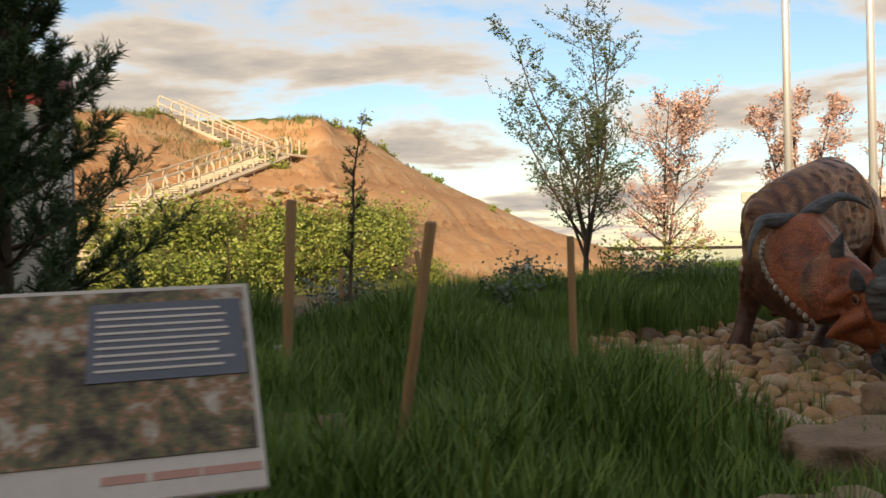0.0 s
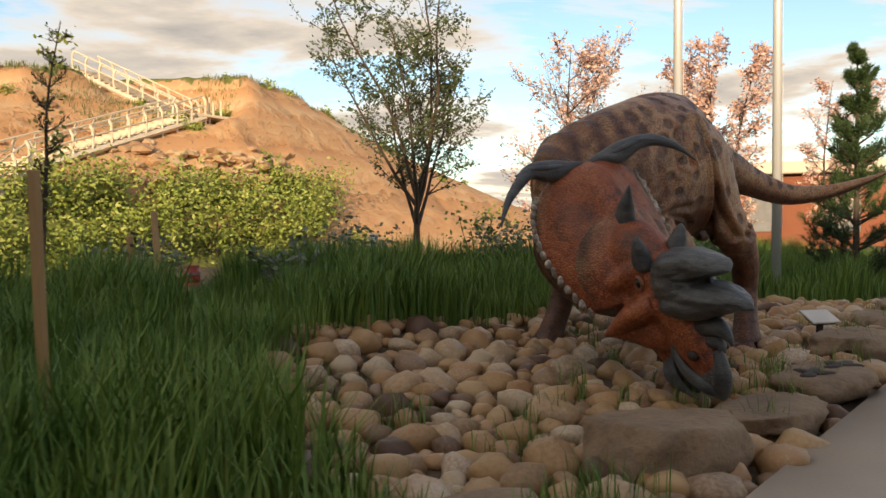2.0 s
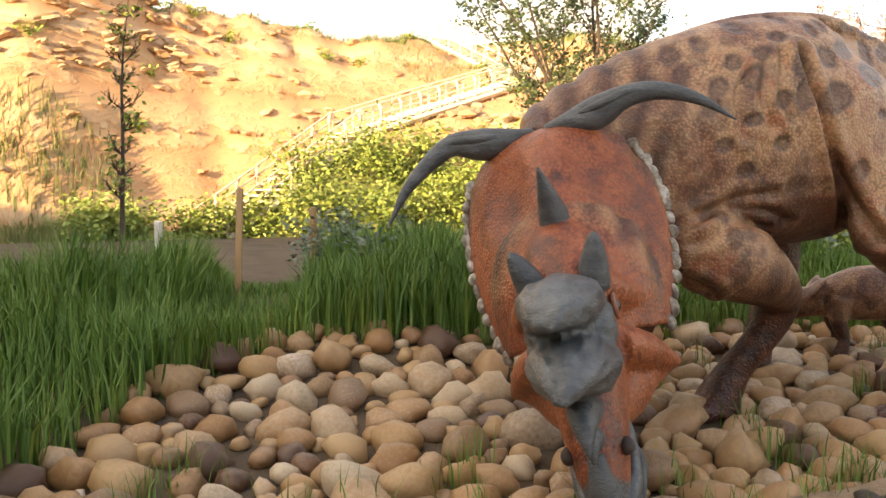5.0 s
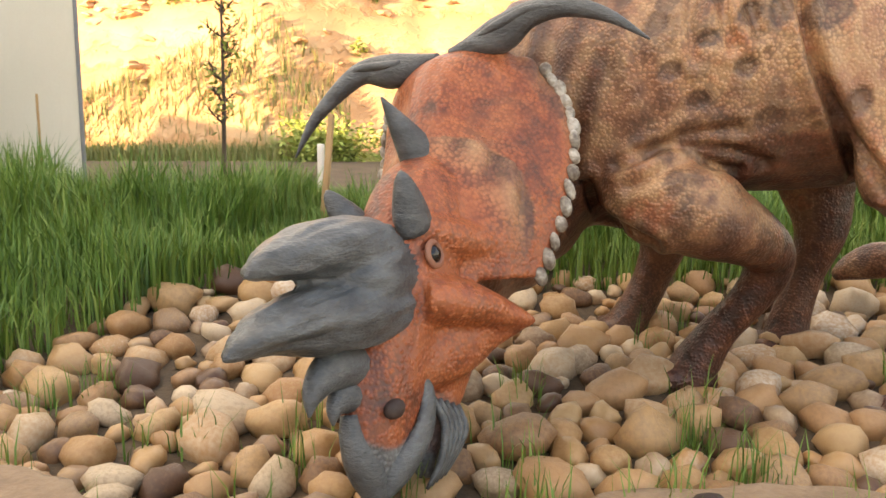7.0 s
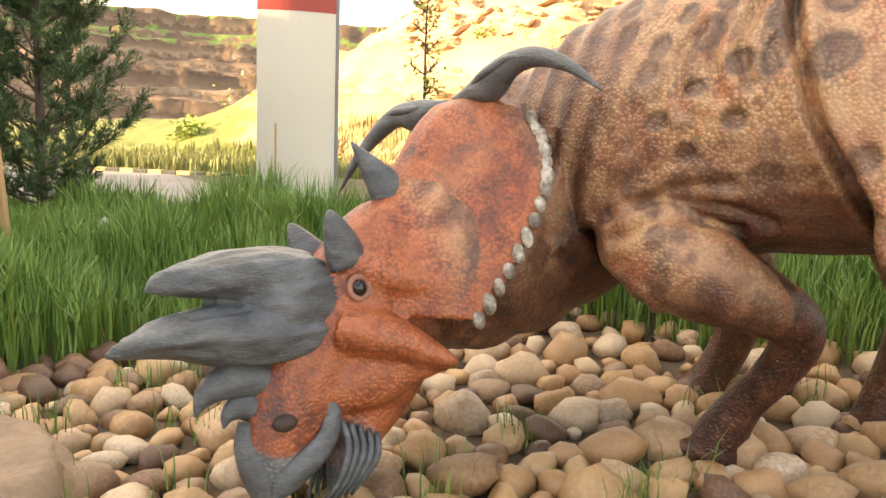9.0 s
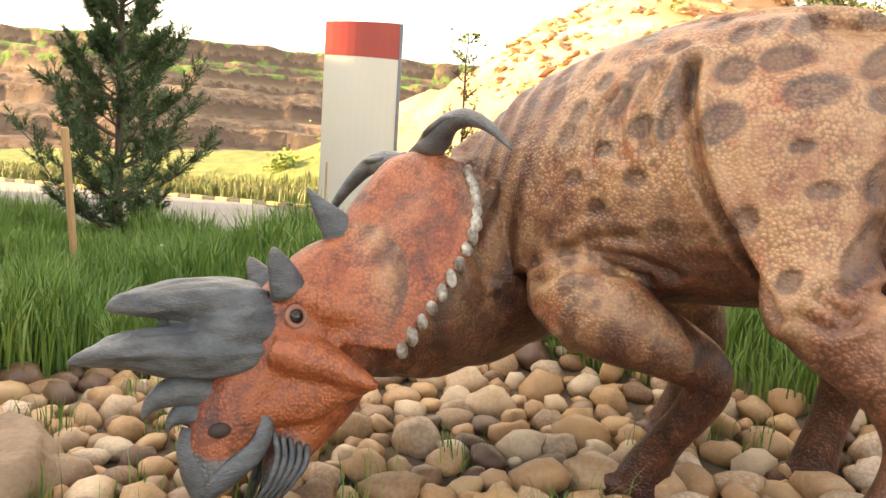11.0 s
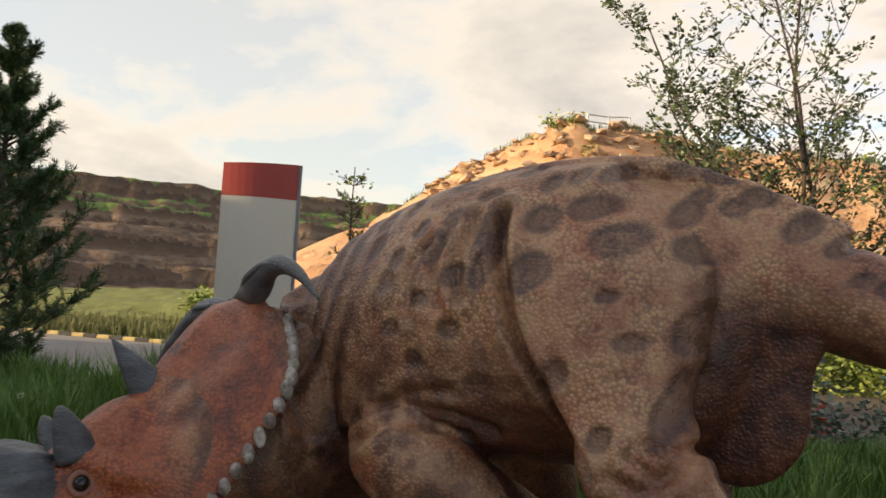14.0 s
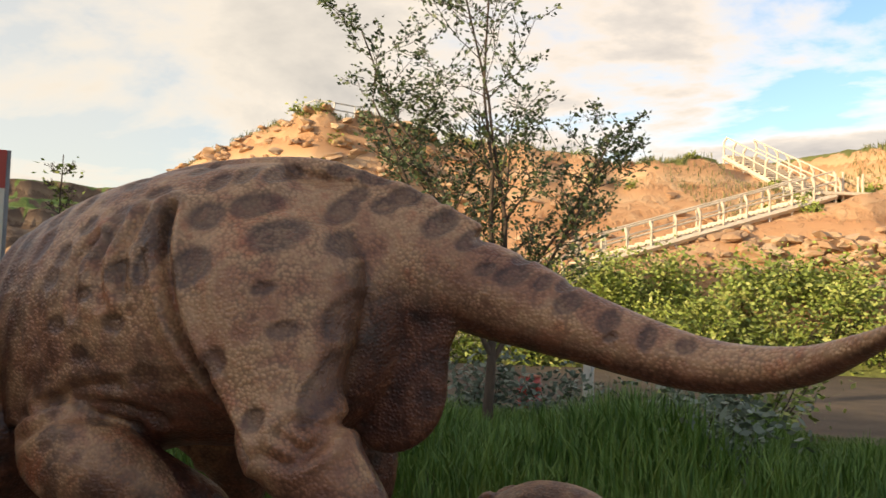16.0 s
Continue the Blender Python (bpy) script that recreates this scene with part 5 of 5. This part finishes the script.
def flagpole(x, y, group="flagpoles"):
    z = ground_z(x, y)
    t = empty("flagpole", (x, y, z), "tall bare aluminium flagpole", "flagpole", group)
    bm = bmesh.new()
    rod(bm, (0, 0, 0), (0, 0, 9.5), 0.066, 0.05, 20)
    part("pole", bm, M["steel"], t, smooth=True)
    bm = bmesh.new()
    rod(bm, (0, 0, -0.02), (0, 0, 0.10), 0.14, 0.11, 20)
    part("base_collar", bm, M["steel"], t)
    bm = bmesh.new()
    bmesh.ops.create_uvsphere(bm, u_segments=14, v_segments=8, radius=0.09, matrix=Matrix.Translation((0, 0, 9.55)))
    part("finial", bm, M["steel"], t)
    bm = bmesh.new()
    rod(bm, (0.08, 0, 1.0), (0.065, 0, 9.4), 0.004, 0.004, 5)
    part("halyard", bm, M["paper"], t, "thin pale rope")


flagpole(5.55, 13.1)
flagpole(6.85, 12.9)


def stake(low, high, r, label):
    a, b = Vector(low), Vector(high)
    a.z = ground_z(a.x, a.y) - 0.15
    bm = bmesh.new()
    d = b - a
    m = Matrix.Translation((a + b) / 2) @ d.to_track_quat("Z", "Y").to_matrix().to_4x4()
    res = bmesh.ops.create_cube(bm, size=1, matrix=m @ Matrix.Diagonal((r * 2, r * 1.6, d.length, 1)))
    bmesh.ops.bevel(bm, geom=list(bm.edges), offset=r * 0.3, segments=1, affect="EDGES")
    ob = part("wooden_stake", bm, M["stake"])
    return tagged(ob, label, "stake", "wooden stakes")


stake((-1.10, 4.83, 0.0), (-1.0, 4.72, 1.66), 0.034, "upright bare wooden stake in the tall grass")
stake((-0.17, 3.25, 0.0), (0.085, 3.05, 1.42), 0.028, "leaning bare wooden stake in the tall grass")
stake((0.97, 4.55, 0.0), (0.945, 4.5, 1.36), 0.023, "thin upright wooden stake in the tall grass")
stake((-0.28, 9.15, 0.0), (-0.46, 9.4, 1.30), 0.03, "wooden stake in the grass near the road")
stake((-2.23, 7.32, 0.0), (-2.25, 7.32, 1.46), 0.011, "thin wooden stake beside the sign tower")
stake((-1.9, 12.3, 0.0), (-1.9, 12.3, 1.05), 0.04, "short wooden stake near the road edge")


def marker_post(x, y, h):
    z = ground_z(x, y)
    bm = bmesh.new()
    box(bm, (x, y, z + h / 2 - 0.05), (0.14, 0.06, h + 0.1), bevel=0.015)
    ob = part("marker_post", bm, M["paper"])
    tagged(ob, "short white marker post in the grass", "post", "marker posts")


for x, y, h in ((-1.3, 5.6, 0.32), (-4.6, 12.1, 0.8), (1.2, 13.7, 0.9), (-2.3, 13.7, 0.7)):
    marker_post(x, y, h)


def info_panel():
    """A tilted reading panel on two posts; its picture is laid out in plain fields."""
    c = Vector((-0.76, 0.86, 0.92))
    t = empty("info_panel", (c.x, c.y, ground_z(c.x, c.y)), "tilted picture panel with a text block on posts in grass", "information panel")
    yaw, tilt, W, H = radians(19), radians(47), 1.02, 0.66
    fr = Matrix.Translation(c) @ Matrix.Rotation(yaw, 4, "Z") @ Matrix.Rotation(tilt, 4, "X") @ Matrix.Rotation(radians(1.5), 4, "Z")
    inv = t.matrix_world.inverted()

    def put(name, x, y, z, sx, sy, sz, mat, parent, label="", bevel=0.0):
        bm = bmesh.new()
        box(bm, (0, 0, 0), (sx, sy, sz), bevel=bevel)
        bm.transform(inv @ fr @ Matrix.Translation((x, y, z)))
        return part(name, bm, mat, parent, label)

    board = put("board", 0, 0, 0, W, H, 0.02, M["paper"], t, "cream panel board", 0.004)
    put("picture", 0, 0.045, 0.0125, W - 0.03, H - 0.13, 0.004, M["picture"], board, "muted painted landscape of brown and green")
    put("text_block", 0.285, 0.135, 0.0165, 0.40, 0.26, 0.004, M["text_blue"], board, "grey-blue text field")
    r = random.Random(3)
    for i in range(9):
        w = 0.36 * r.uniform(0.86, 1.0)
        put("text_line", 0.285 - (0.36 - w) / 2, 0.235 - i * 0.0245, 0.0195, w, 0.008, 0.002, M["paper"], board)
    for i, w in enumerate((0.30, 0.33, 0.18)):
        put("caption_line", -0.28 - (0.33 - w) / 2, -0.255 - i * 0.022, 0.0112, w, 0.007, 0.002, M["grey_metal"], board)
    for i, (x, w) in enumerate(((0.18, 0.10), (0.30, 0.11), (0.43, 0.14))):
        put("caption_line", x, -0.27, 0.0112, w, 0.022, 0.002, M["caption_red"], board)
    for sx in (-0.36, 0.36):
        p = fr @ Vector((sx, 0.02, -0.03))
        bm = bmesh.new()
        g = ground_z(p.x, p.y) - 0.2
        box(bm, (p.x, p.y, (p.z + g) / 2), (0.07, 0.07, p.z - g), bevel=0.008)
        bm.transform(inv)
        part("post", bm, M["grey_metal"], t)


def picture_material():
    mat, nt, bsdf = material("panel_picture", 0.45)
    v = coords(nt, "Object")
    a = noise_of(nt, v, 5.0, 7.0, 0.7, 0.6)
    b = noise_of(nt, v, 22.0, 5.0, 0.7)
    col = ramp(nt, mixc(nt, 0.4, a, b), [(0.40, (0.025, 0.02, 0.02)), (0.455, (0.10, 0.085, 0.05)), (0.49, (0.13, 0.15, 0.07)), (0.52, (0.30, 0.13, 0.07)), (0.555, (0.36, 0.32, 0.24)), (0.62, (0.52, 0.49, 0.43))])
    nt.links.new(col, bsdf.inputs["Base Color"])
    return mat


M["picture"] = picture_material()
M["text_blue"] = mottled("text_field", [(0.3, (0.10, 0.12, 0.16)), (0.7, (0.14, 0.16, 0.20))], 3, 0.5, 40, 0.02, 0.001)
M["caption_red"] = mottled("caption_print", [(0.3, (0.45, 0.25, 0.20)), (0.7, (0.55, 0.32, 0.26))], 3, 0.5, 40, 0.02, 0.001)
info_panel()


def plaque(x, y):
    t = empty("name_plaque", (x, y, ground_z(x, y)), "small tilted white plaque on a short stand among stones", "plaque")
    bm = bmesh.new()
    rod(bm, (0, 0, -0.05), (0, 0, 0.24), 0.03, 0.03, 10)
    part("stand", bm, M["black"], t)
    bm = bmesh.new()
    box(bm, (0, 0, 0.27), (0.30, 0.20, 0.018), Euler((radians(28), 0, radians(20))), 0.004)
    part("plate", bm, M["paper"], t, "white printed plate")
    bm = bmesh.new()
    box(bm, (0, 0, 0.245), (0.24, 0.14, 0.03), Euler((radians(28), 0, radians(20))), 0.004)
    part("bracket", bm, M["black"], t)


plaque(5.75, 8.75)


def barrel(x, y):
    """A small tapered road barrel with two hoops and a lid."""
    t = empty("barrel", (x, y, -0.10), "small faded red barrel standing on the road edge", "barrel")
    bm = bmesh.new()
    rod(bm, (0, 0, 0), (0, 0, 0.30), 0.17, 0.20, 20); rod(bm, (0, 0, 0.30), (0, 0, 0.58), 0.20, 0.17, 20)
    part("body", bm, M["red"], t, smooth=True)
    for z in (0.16, 0.44):
        bm = bmesh.new(); rod(bm, (0, 0, z), (0, 0, z + 0.035), 0.198, 0.198, 20)
        part("hoop", bm, M["grey_metal"], t)
    bm = bmesh.new(); rod(bm, (0, 0, 0.58), (0, 0, 0.605), 0.18, 0.17, 20)
    part("lid", bm, M["wall_red"], t)


barrel(-2.29, 15.76)


# ---- the timber stairway on the hill ----
def stairway():
    P0, PJ, P1, P2 = (Vector(p) for p in STAIR)
    st = empty("stairway", P0, "long weathered timber stairway climbing the bare hill", "stairway")
    inv = st.matrix_world.inverted()
    step_me = {}

    def add(name, bm, mat=M["rail"], parent=st):
        bm.transform(inv)
        return part(name, bm, mat, parent)

    def flight(a, b, n, wide):
        run = b - a
        flat = Vector((run.x, run.y, 0)).normalized()
        side = Vector((-flat.y, flat.x, 0))
        ang = math.degrees(math.atan2(flat.y, flat.x))
        for k in range(n):
            p = a + run * ((k + 0.5) / n)
            ob = new("tread", tread_mesh(wide, run.length / n * 1.0))
            ob.parent = st
            ob.matrix_basis = inv @ pose(p.x, p.y, p.z, 0, 0, ang)
        for sg in (-1, 1):
            o = side * sg * wide / 2
            bm = bmesh.new(); rod(bm, a + o - Vector((0, 0, 0.1)), b + o - Vector((0, 0, 0.1)), 0.10, 0.10, 4)
            add("stringer", bm)
            m = max(4, int(run.length / 0.8))
            top = Vector((0, 0, 0.72))
            for k in range(m + 1):
                q = a + run * (k / m) + o
                d, aa = da(q.x, q.y)
                low = min(q.z - 0.25, max(-0.2, hill_z(d, aa)) - 0.2)
                bm = bmesh.new(); rod(bm, (q.x, q.y, low), q + Vector((0, 0, 0.55)), 0.04, 0.04, 6); rod(bm, q + Vector((0, 0, 0.53)), q + top - o.normalized() * 0.12, 0.05, 0.045, 6)
                add("rail_post", bm)
            for h in (0.38, 0.72):
                bm = bmesh.new(); rod(bm, a + o + Vector((0, 0, h)) - o.normalized() * (0.12 if h > 0.5 else 0), b + o + Vector((0, 0, h)) - o.normalized() * (0.12 if h > 0.5 else 0), 0.03, 0.03, 6)
                add("handrail", bm)

    def tread_mesh(w, depth):
        key = round(depth, 2)
        if key not in step_me:
            bm = bmesh.new(); box(bm, (0, 0, 0), (max(0.28, depth * 0.9), w, 0.06), bevel=0.008)
            me = bpy.data.meshes.new("tread"); bm.to_mesh(me); bm.free(); me.materials.append(M["rail"]); step_me[key] = me
        return step_me[key]

    flight(P0, PJ, 18, 1.5)
    flight(PJ, P1, 22, 1.5)
    flight(P1 + Vector((-0.3, 0.6, 0)), P2, 18, 1.4)
    bm = bmesh.new(); box(bm, P1 + Vector((0.2, 0.6, 0)), (1.9, 1.9, 0.10), Euler((0, 0, radians(58))), 0.01)
    add("landing", bm)
    for dx, dy in ((0.75, 0.1), (0.95, 0.9), (0.5, 1.4)):
        q = P1 + Vector((dx, dy, 0))
        bm = bmesh.new(); rod(bm, (q.x, q.y, 1.5), q + Vector((0, 0, 0.72)), 0.04, 0.04, 6)
        add("rail_post", bm)


stairway()


def ridge_fence():
    pts = []
    for a in np.arange(-1.2, 1.7, 0.7):
        d = at_a(FOOT_ROWS, a) + at_a(WIDE_ROWS, a) * 1.15
        x, y = xy(d, a)
        pts.append(Vector((x, y, hill_z(d, a))))
    t = empty("fence", pts[0], "white rail fence at the viewpoint on the ridge", "fence")
    inv = t.matrix_world.inverted()
    for p in pts:
        bm = bmesh.new(); rod(bm, p - Vector((0, 0, 0.1)), p + Vector((0, 0, 0.55)), 0.03, 0.035, 6); bm.transform(inv)
        part("post", bm, M["paper"], t)
    for h in (0.28, 0.53):
        for a, b in zip(pts, pts[1:]):
            bm = bmesh.new(); rod(bm, a + Vector((0, 0, h)), b + Vector((0, 0, h)), 0.028, 0.028, 6); bm.transform(inv)
            part("rail", bm, M["paper"], t)


ridge_fence()


# ---- low building beyond the flagpoles ----
def far_building():
    o = Vector((24.0, 38.0, -0.1))
    t = empty("low_building", o, "low red-brown building with a flat white roof edge", "building")
    t.matrix_world = Matrix.Translation(o) @ Matrix.Rotation(radians(-25), 4, "Z")
    bm = bmesh.new(); box(bm, (0, 0, 1.7), (20, 8, 3.5), bevel=0.03)
    part("wall", bm, M["wall_red"], t)
    bm = bmesh.new(); box(bm, (0, 0, 3.75), (21, 9, 0.5), bevel=0.04)
    part("roof", bm, M["white"], t, "white flat roof edge")
    for k in range(6):
        bm = bmesh.new(); box(bm, (-8 + k * 3.2, -4.02, 1.8), (1.3, 0.1, 1.5), bevel=0.02)
        w = part("window", bm, M["grey_metal"], t)


far_building()


# ---- stones ----
def stone_mesh(name, seed, sx, sy, sz, sub=2, rough=0.16, flat=0.0):
    r = random.Random(seed)
    bm = bmesh.new()
    bmesh.ops.create_icosphere(bm, subdivisions=sub, radius=1)
    off = Vector((r.uniform(0, 50), r.uniform(0, 50), r.uniform(0, 50)))
    for v in bm.verts:
        k = 1 + rough * noise.noise(v.co * 1.1 + off) + rough * 0.35 * noise.noise(v.co * 2.7 + off)
        if rough > 0.3:
            k += 0.10 * noise.noise(v.co * 6 + off)
        c = v.co * k
        if flat:
            c.z = min(c.z, flat + 0.05 * noise.noise(v.co * 3 + off))
        v.co = Vector((c.x * sx, c.y * sy, c.z * sz))
    me = bpy.data.meshes.new(name)
    bm.to_mesh(me); bm.free()
    me.shade_smooth()
    return me


BOULDERS = [(2.5, 3.82, 0.62, 0.34, 0.30, 40, 0.55), (3.58, 5.32, 0.40, 0.30, 0.30, 20, 0.6), (4.38, 6.16, 0.48, 0.27, 0.17, 52, 0.5), (5.92, 8.45, 0.55, 0.30, 0.24, 50, 0.5), (6.75, 9.6, 0.6, 0.3, 0.25, 60, 0.5), (7.5, 10.6, 0.6, 0.35, 0.25, 50, 0.5), (1.7, 2.35, 0.55, 0.32, 0.28, 55, 0.5), (0.75, 1.1, 0.6, 0.35, 0.25, 50, 0.5), (-0.72, 3.5, 0.34, 0.28, 0.36, 10, 0.7), (-2.7, 7.5, 0.6, 0.4, 0.55, 10, 0.6)]
for i, (x, y, sx, sy, sz, rz, flat) in enumerate(BOULDERS):
    me = stone_mesh("boulder", 40 + i, sx, sy, sz, 4, 0.36, flat)
    me.materials.append(M["boulder"])
    ob = new("boulder", me)
    ob.matrix_world = pose(x, y, ground_z(x, y) + sz * 0.25, 0, 0, rz)
    tagged(ob, "weathered flat-topped sandstone boulder edging the footpath" if i < 8 else "brown sandstone boulder half hidden in tall grass", "boulder", "edging boulders")


def track_slab():
    x, y = 5.12, 7.12
    me = stone_mesh("track_slab", 77, 0.62, 0.33, 0.16, 4, 0.30, 0.5)
    me.materials.append(M["boulder"])
    ob = new("track_slab", me)
    ob.matrix_world = pose(x, y, ground_z(x, y) + 0.06, 0, 0, 52)
    tagged(ob, "flat sandstone slab with dark cast footprints", "stone slab")
    for dx, dy, rz in ((-0.25, 0.02, 8), (0.22, -0.02, -6)):
        bm = bmesh.new()
        for toe, long in ((-38, 0.13), (0, 0.17), (36, 0.13), (180, 0.10)):
            m = Matrix.Rotation(radians(toe), 4, "Z") @ Matrix.Translation((long * 0.62, 0, 0)) @ Matrix.Diagonal((long, 0.055, 0.018, 1))
            bmesh.ops.create_icosphere(bm, subdivisions=2, radius=1, matrix=m)
        for v in bm.verts:
            v.co.xy *= 1 + 0.25 * noise.noise(v.co * 9)
        p = part("footprint", bm, M["hole"], ob, "dark three-toed footprint cast", True)
        p.matrix_basis = pose(dx, dy, 0.080, 0, 0, rz)


track_slab()

# loose rock on the hill
def hill_rocks():
    r = random.Random(21)
    v, f = [], []
    shapes = [stone_mesh("rock", 200 + k, 1, 0.75, 0.42, 2, 0.75, 0.6) for k in range(5)]
    for i in range(430):
        if i < 170:
            a = r.uniform(-6, 5); w = r.uniform(0.55, 1.12)
            s = r.uniform(0.12, 0.42)
        elif i < 270:
            a = r.gauss(15.5, 1.7); w = r.gauss(0.33, 0.06)
            s = r.uniform(0.15, 0.55)
        else:
            a = r.uniform(-4, 14); w = r.uniform(0.1, 1.0)
            s = r.uniform(0.07, 0.3)
        d = at_a(FOOT_ROWS, a) + at_a(WIDE_ROWS, a) * w
        x, y = xy(d, a)
        m = Matrix.Translation((x, y, hill_z(d, a) + s * 0.1)) @ Euler((r.uniform(-.4, .4), r.uniform(-.4, .4), r.uniform(0, 6))).to_matrix().to_4x4() @ Matrix.Scale(s, 4)
        sh = r.choice(shapes); k = len(v)
        v += [m @ q.co for q in sh.vertices]
        f += [tuple(k + j for j in p.vertices) for p in sh.polygons]
    ob = new("hill_rocks", mesh_from("hill_rocks", v, f, M["hill_rock"]))
    tagged(ob, "loose sandstone blocks scattered over the slope", "rocks", kind="stuff")


M["hill_rock"] = mottled("pale_sandstone", [(0.25, (0.30, 0.17, 0.09)), (0.5, (0.45, 0.29, 0.17)), (0.75, (0.56, 0.42, 0.28))], 1, 0.9, 6, 0.6, 0.05, per_island=0.3)
hill_rocks()


# ---- young dinosaur ----
def young_dinosaur(x, y, yaw, size):
    V, Fc = [], []
    loft([(-0.95, 0, 0.46, 0.01, 0.01), (-0.75, 0, 0.42, 0.05, 0.05), (-0.5, 0, 0.45, 0.10, 0.11), (-0.28, 0, 0.52, 0.18, 0.21), (0.0, 0, 0.52, 0.21, 0.23), (0.22, 0, 0.48, 0.17, 0.19), (0.38, 0, 0.44, 0.12, 0.13), (0.52, 0, 0.42, 0.12, 0.13), (0.66, 0, 0.36, 0.09, 0.10), (0.78, 0, 0.28, 0.03, 0.04)], 40, 16, (0, 0, 1), V, Fc)
    for lx, ly in ((-0.25, 0.13), (-0.25, -0.13), (0.2, 0.12), (0.2, -0.12)):
        loft([(lx, ly, 0.48, 0.10, 0.09), (lx + 0.02, ly, 0.3, 0.075, 0.065), (lx - 0.03, ly, 0.15, 0.05, 0.045), (lx, ly, 0.03, 0.06, 0.055), (lx + 0.02, ly, 0.0, 0.06, 0.055)], 16, 12, (0, 1, 0), V, Fc)
    for sg in (-1, 1):
        loft([(0.42, 0.04 * sg, 0.50, 0.10, 0.05), (0.38, 0.12 * sg, 0.58, 0.10, 0.03), (0.33, 0.17 * sg, 0.64, 0.04, 0.015)], 12, 12, (1, 0, 0.5), V, Fc)
    me = mesh_from("young", V, Fc, M["skin"])
    fix_normals(me)
    tmp = new("young", me)
    rm = tmp.modifiers.new("fuse", "REMESH"); rm.mode = "VOXEL"; rm.voxel_size = 0.02
    sm = tmp.modifiers.new("soften", "SMOOTH"); sm.factor, sm.iterations = 0.5, 4
    skin = bpy.data.meshes.new_from_object(tmp.evaluated_get(bpy.context.evaluated_depsgraph_get()))
    bpy.data.objects.remove(tmp)
    a = skin.color_attributes.new("paint", "FLOAT_COLOR", "POINT")
    a.data.foreach_set("color", [c for v in skin.vertices for c in (0.0, 1.0 if v.co.z < 0.3 else 0.5, 1.0, 1.0)])
    skin.shade_smooth()
    ob = new("young_dinosaur_statue", skin)
    ob.matrix_world = pose(x, y, ground_z(x, y) + 0.03, 0, 0, yaw) @ Matrix.Scale(size, 4)
    tagged(ob, "small spotted brown young dinosaur statue behind the large one", "dinosaur statue")


young_dinosaur(4.75, 10.05, 197, 0.85)


# ---- river stones of the bed, last of all ----
def cobble_bed():
    r = random.Random(77)
    shapes = []
    for k in range(10):
        me = stone_mesh("cobble", 900 + k, 1.0, r.uniform(0.70, 0.92), r.uniform(0.50, 0.75), 2, 0.40)
        me.materials.append(M["cobble"])
        shapes.append(me)
    bed = empty("stone_bed", (3.0, 7.0, 0), "bed of rounded tan and brown river cobbles", "stone bed", kind="structure")
    cell, placed, grid_of = 0.3, [], {}
    for target, n in ((0.150, 450), (0.115, 3200), (0.090, 7000), (0.062, 9000)):
        for _ in range(n):
            d, a = r.uniform(0.02, 6.0), r.uniform(-0.6, 12.5)
            x, y = xy(d, a)
            s = target * r.uniform(0.85, 1.15)
            if not in_bed(x, y):
                if not (in_bed(x + 0.15, y - 0.1)):
                    continue
            if any(abs(x - b[0]) < b[2] * 0.75 and abs(y - b[1]) < b[2] * 0.75 for b in BOULDERS[:8]) or abs(da(x, y)[0] - da(5.12, 7.12)[0]) < 0.3 and abs(da(x, y)[1] - da(5.12, 7.12)[1]) < 0.55:
                continue
            key = (int(x / cell), int(y / cell))
            ok = True
            for i in (-1, 0, 1):
                for j in (-1, 0, 1):
                    for q in grid_of.get((key[0] + i, key[1] + j), ()):
                        if (q[0] - x) ** 2 + (q[1] - y) ** 2 < (0.72 * (q[2] + s)) ** 2:
                            ok = False
            if ok:
                grid_of.setdefault(key, []).append((x, y, s))
                placed.append((x, y, s))
    near = [q for q in placed if -0.2 < da(q[0], q[1])[1] < 6.5]
    near.sort(key=lambda q: -q[2])
    chosen = set(near[:300])
    v, f = [], []
    for q in placed:
        x, y, s = q
        m = pose(x, y, ground_z(x, y) + s * 0.30, r.uniform(-22, 22), r.uniform(-22, 22), r.uniform(0, 360)) @ Matrix.Scale(s, 4)
        sh = r.choice(shapes)
        if q in chosen:
            ob = new("cobble", sh)
            ob.parent = bed
            ob.matrix_basis = bed.matrix_world.inverted() @ m
        else:
            k = len(v)
            v += [m @ p.co for p in sh.vertices]
            f += [tuple(k + j for j in p.vertices) for p in sh.polygons]
    rest = new("cobbles", mesh_from("cobbles", v, f, M["cobble_far"], True))
    rest.parent = bed
    rest.matrix_parent_inverse = bed.matrix_world.inverted()
    tagged(rest, kind="stuff")


bpy.context.view_layer.update()
cobble_bed()
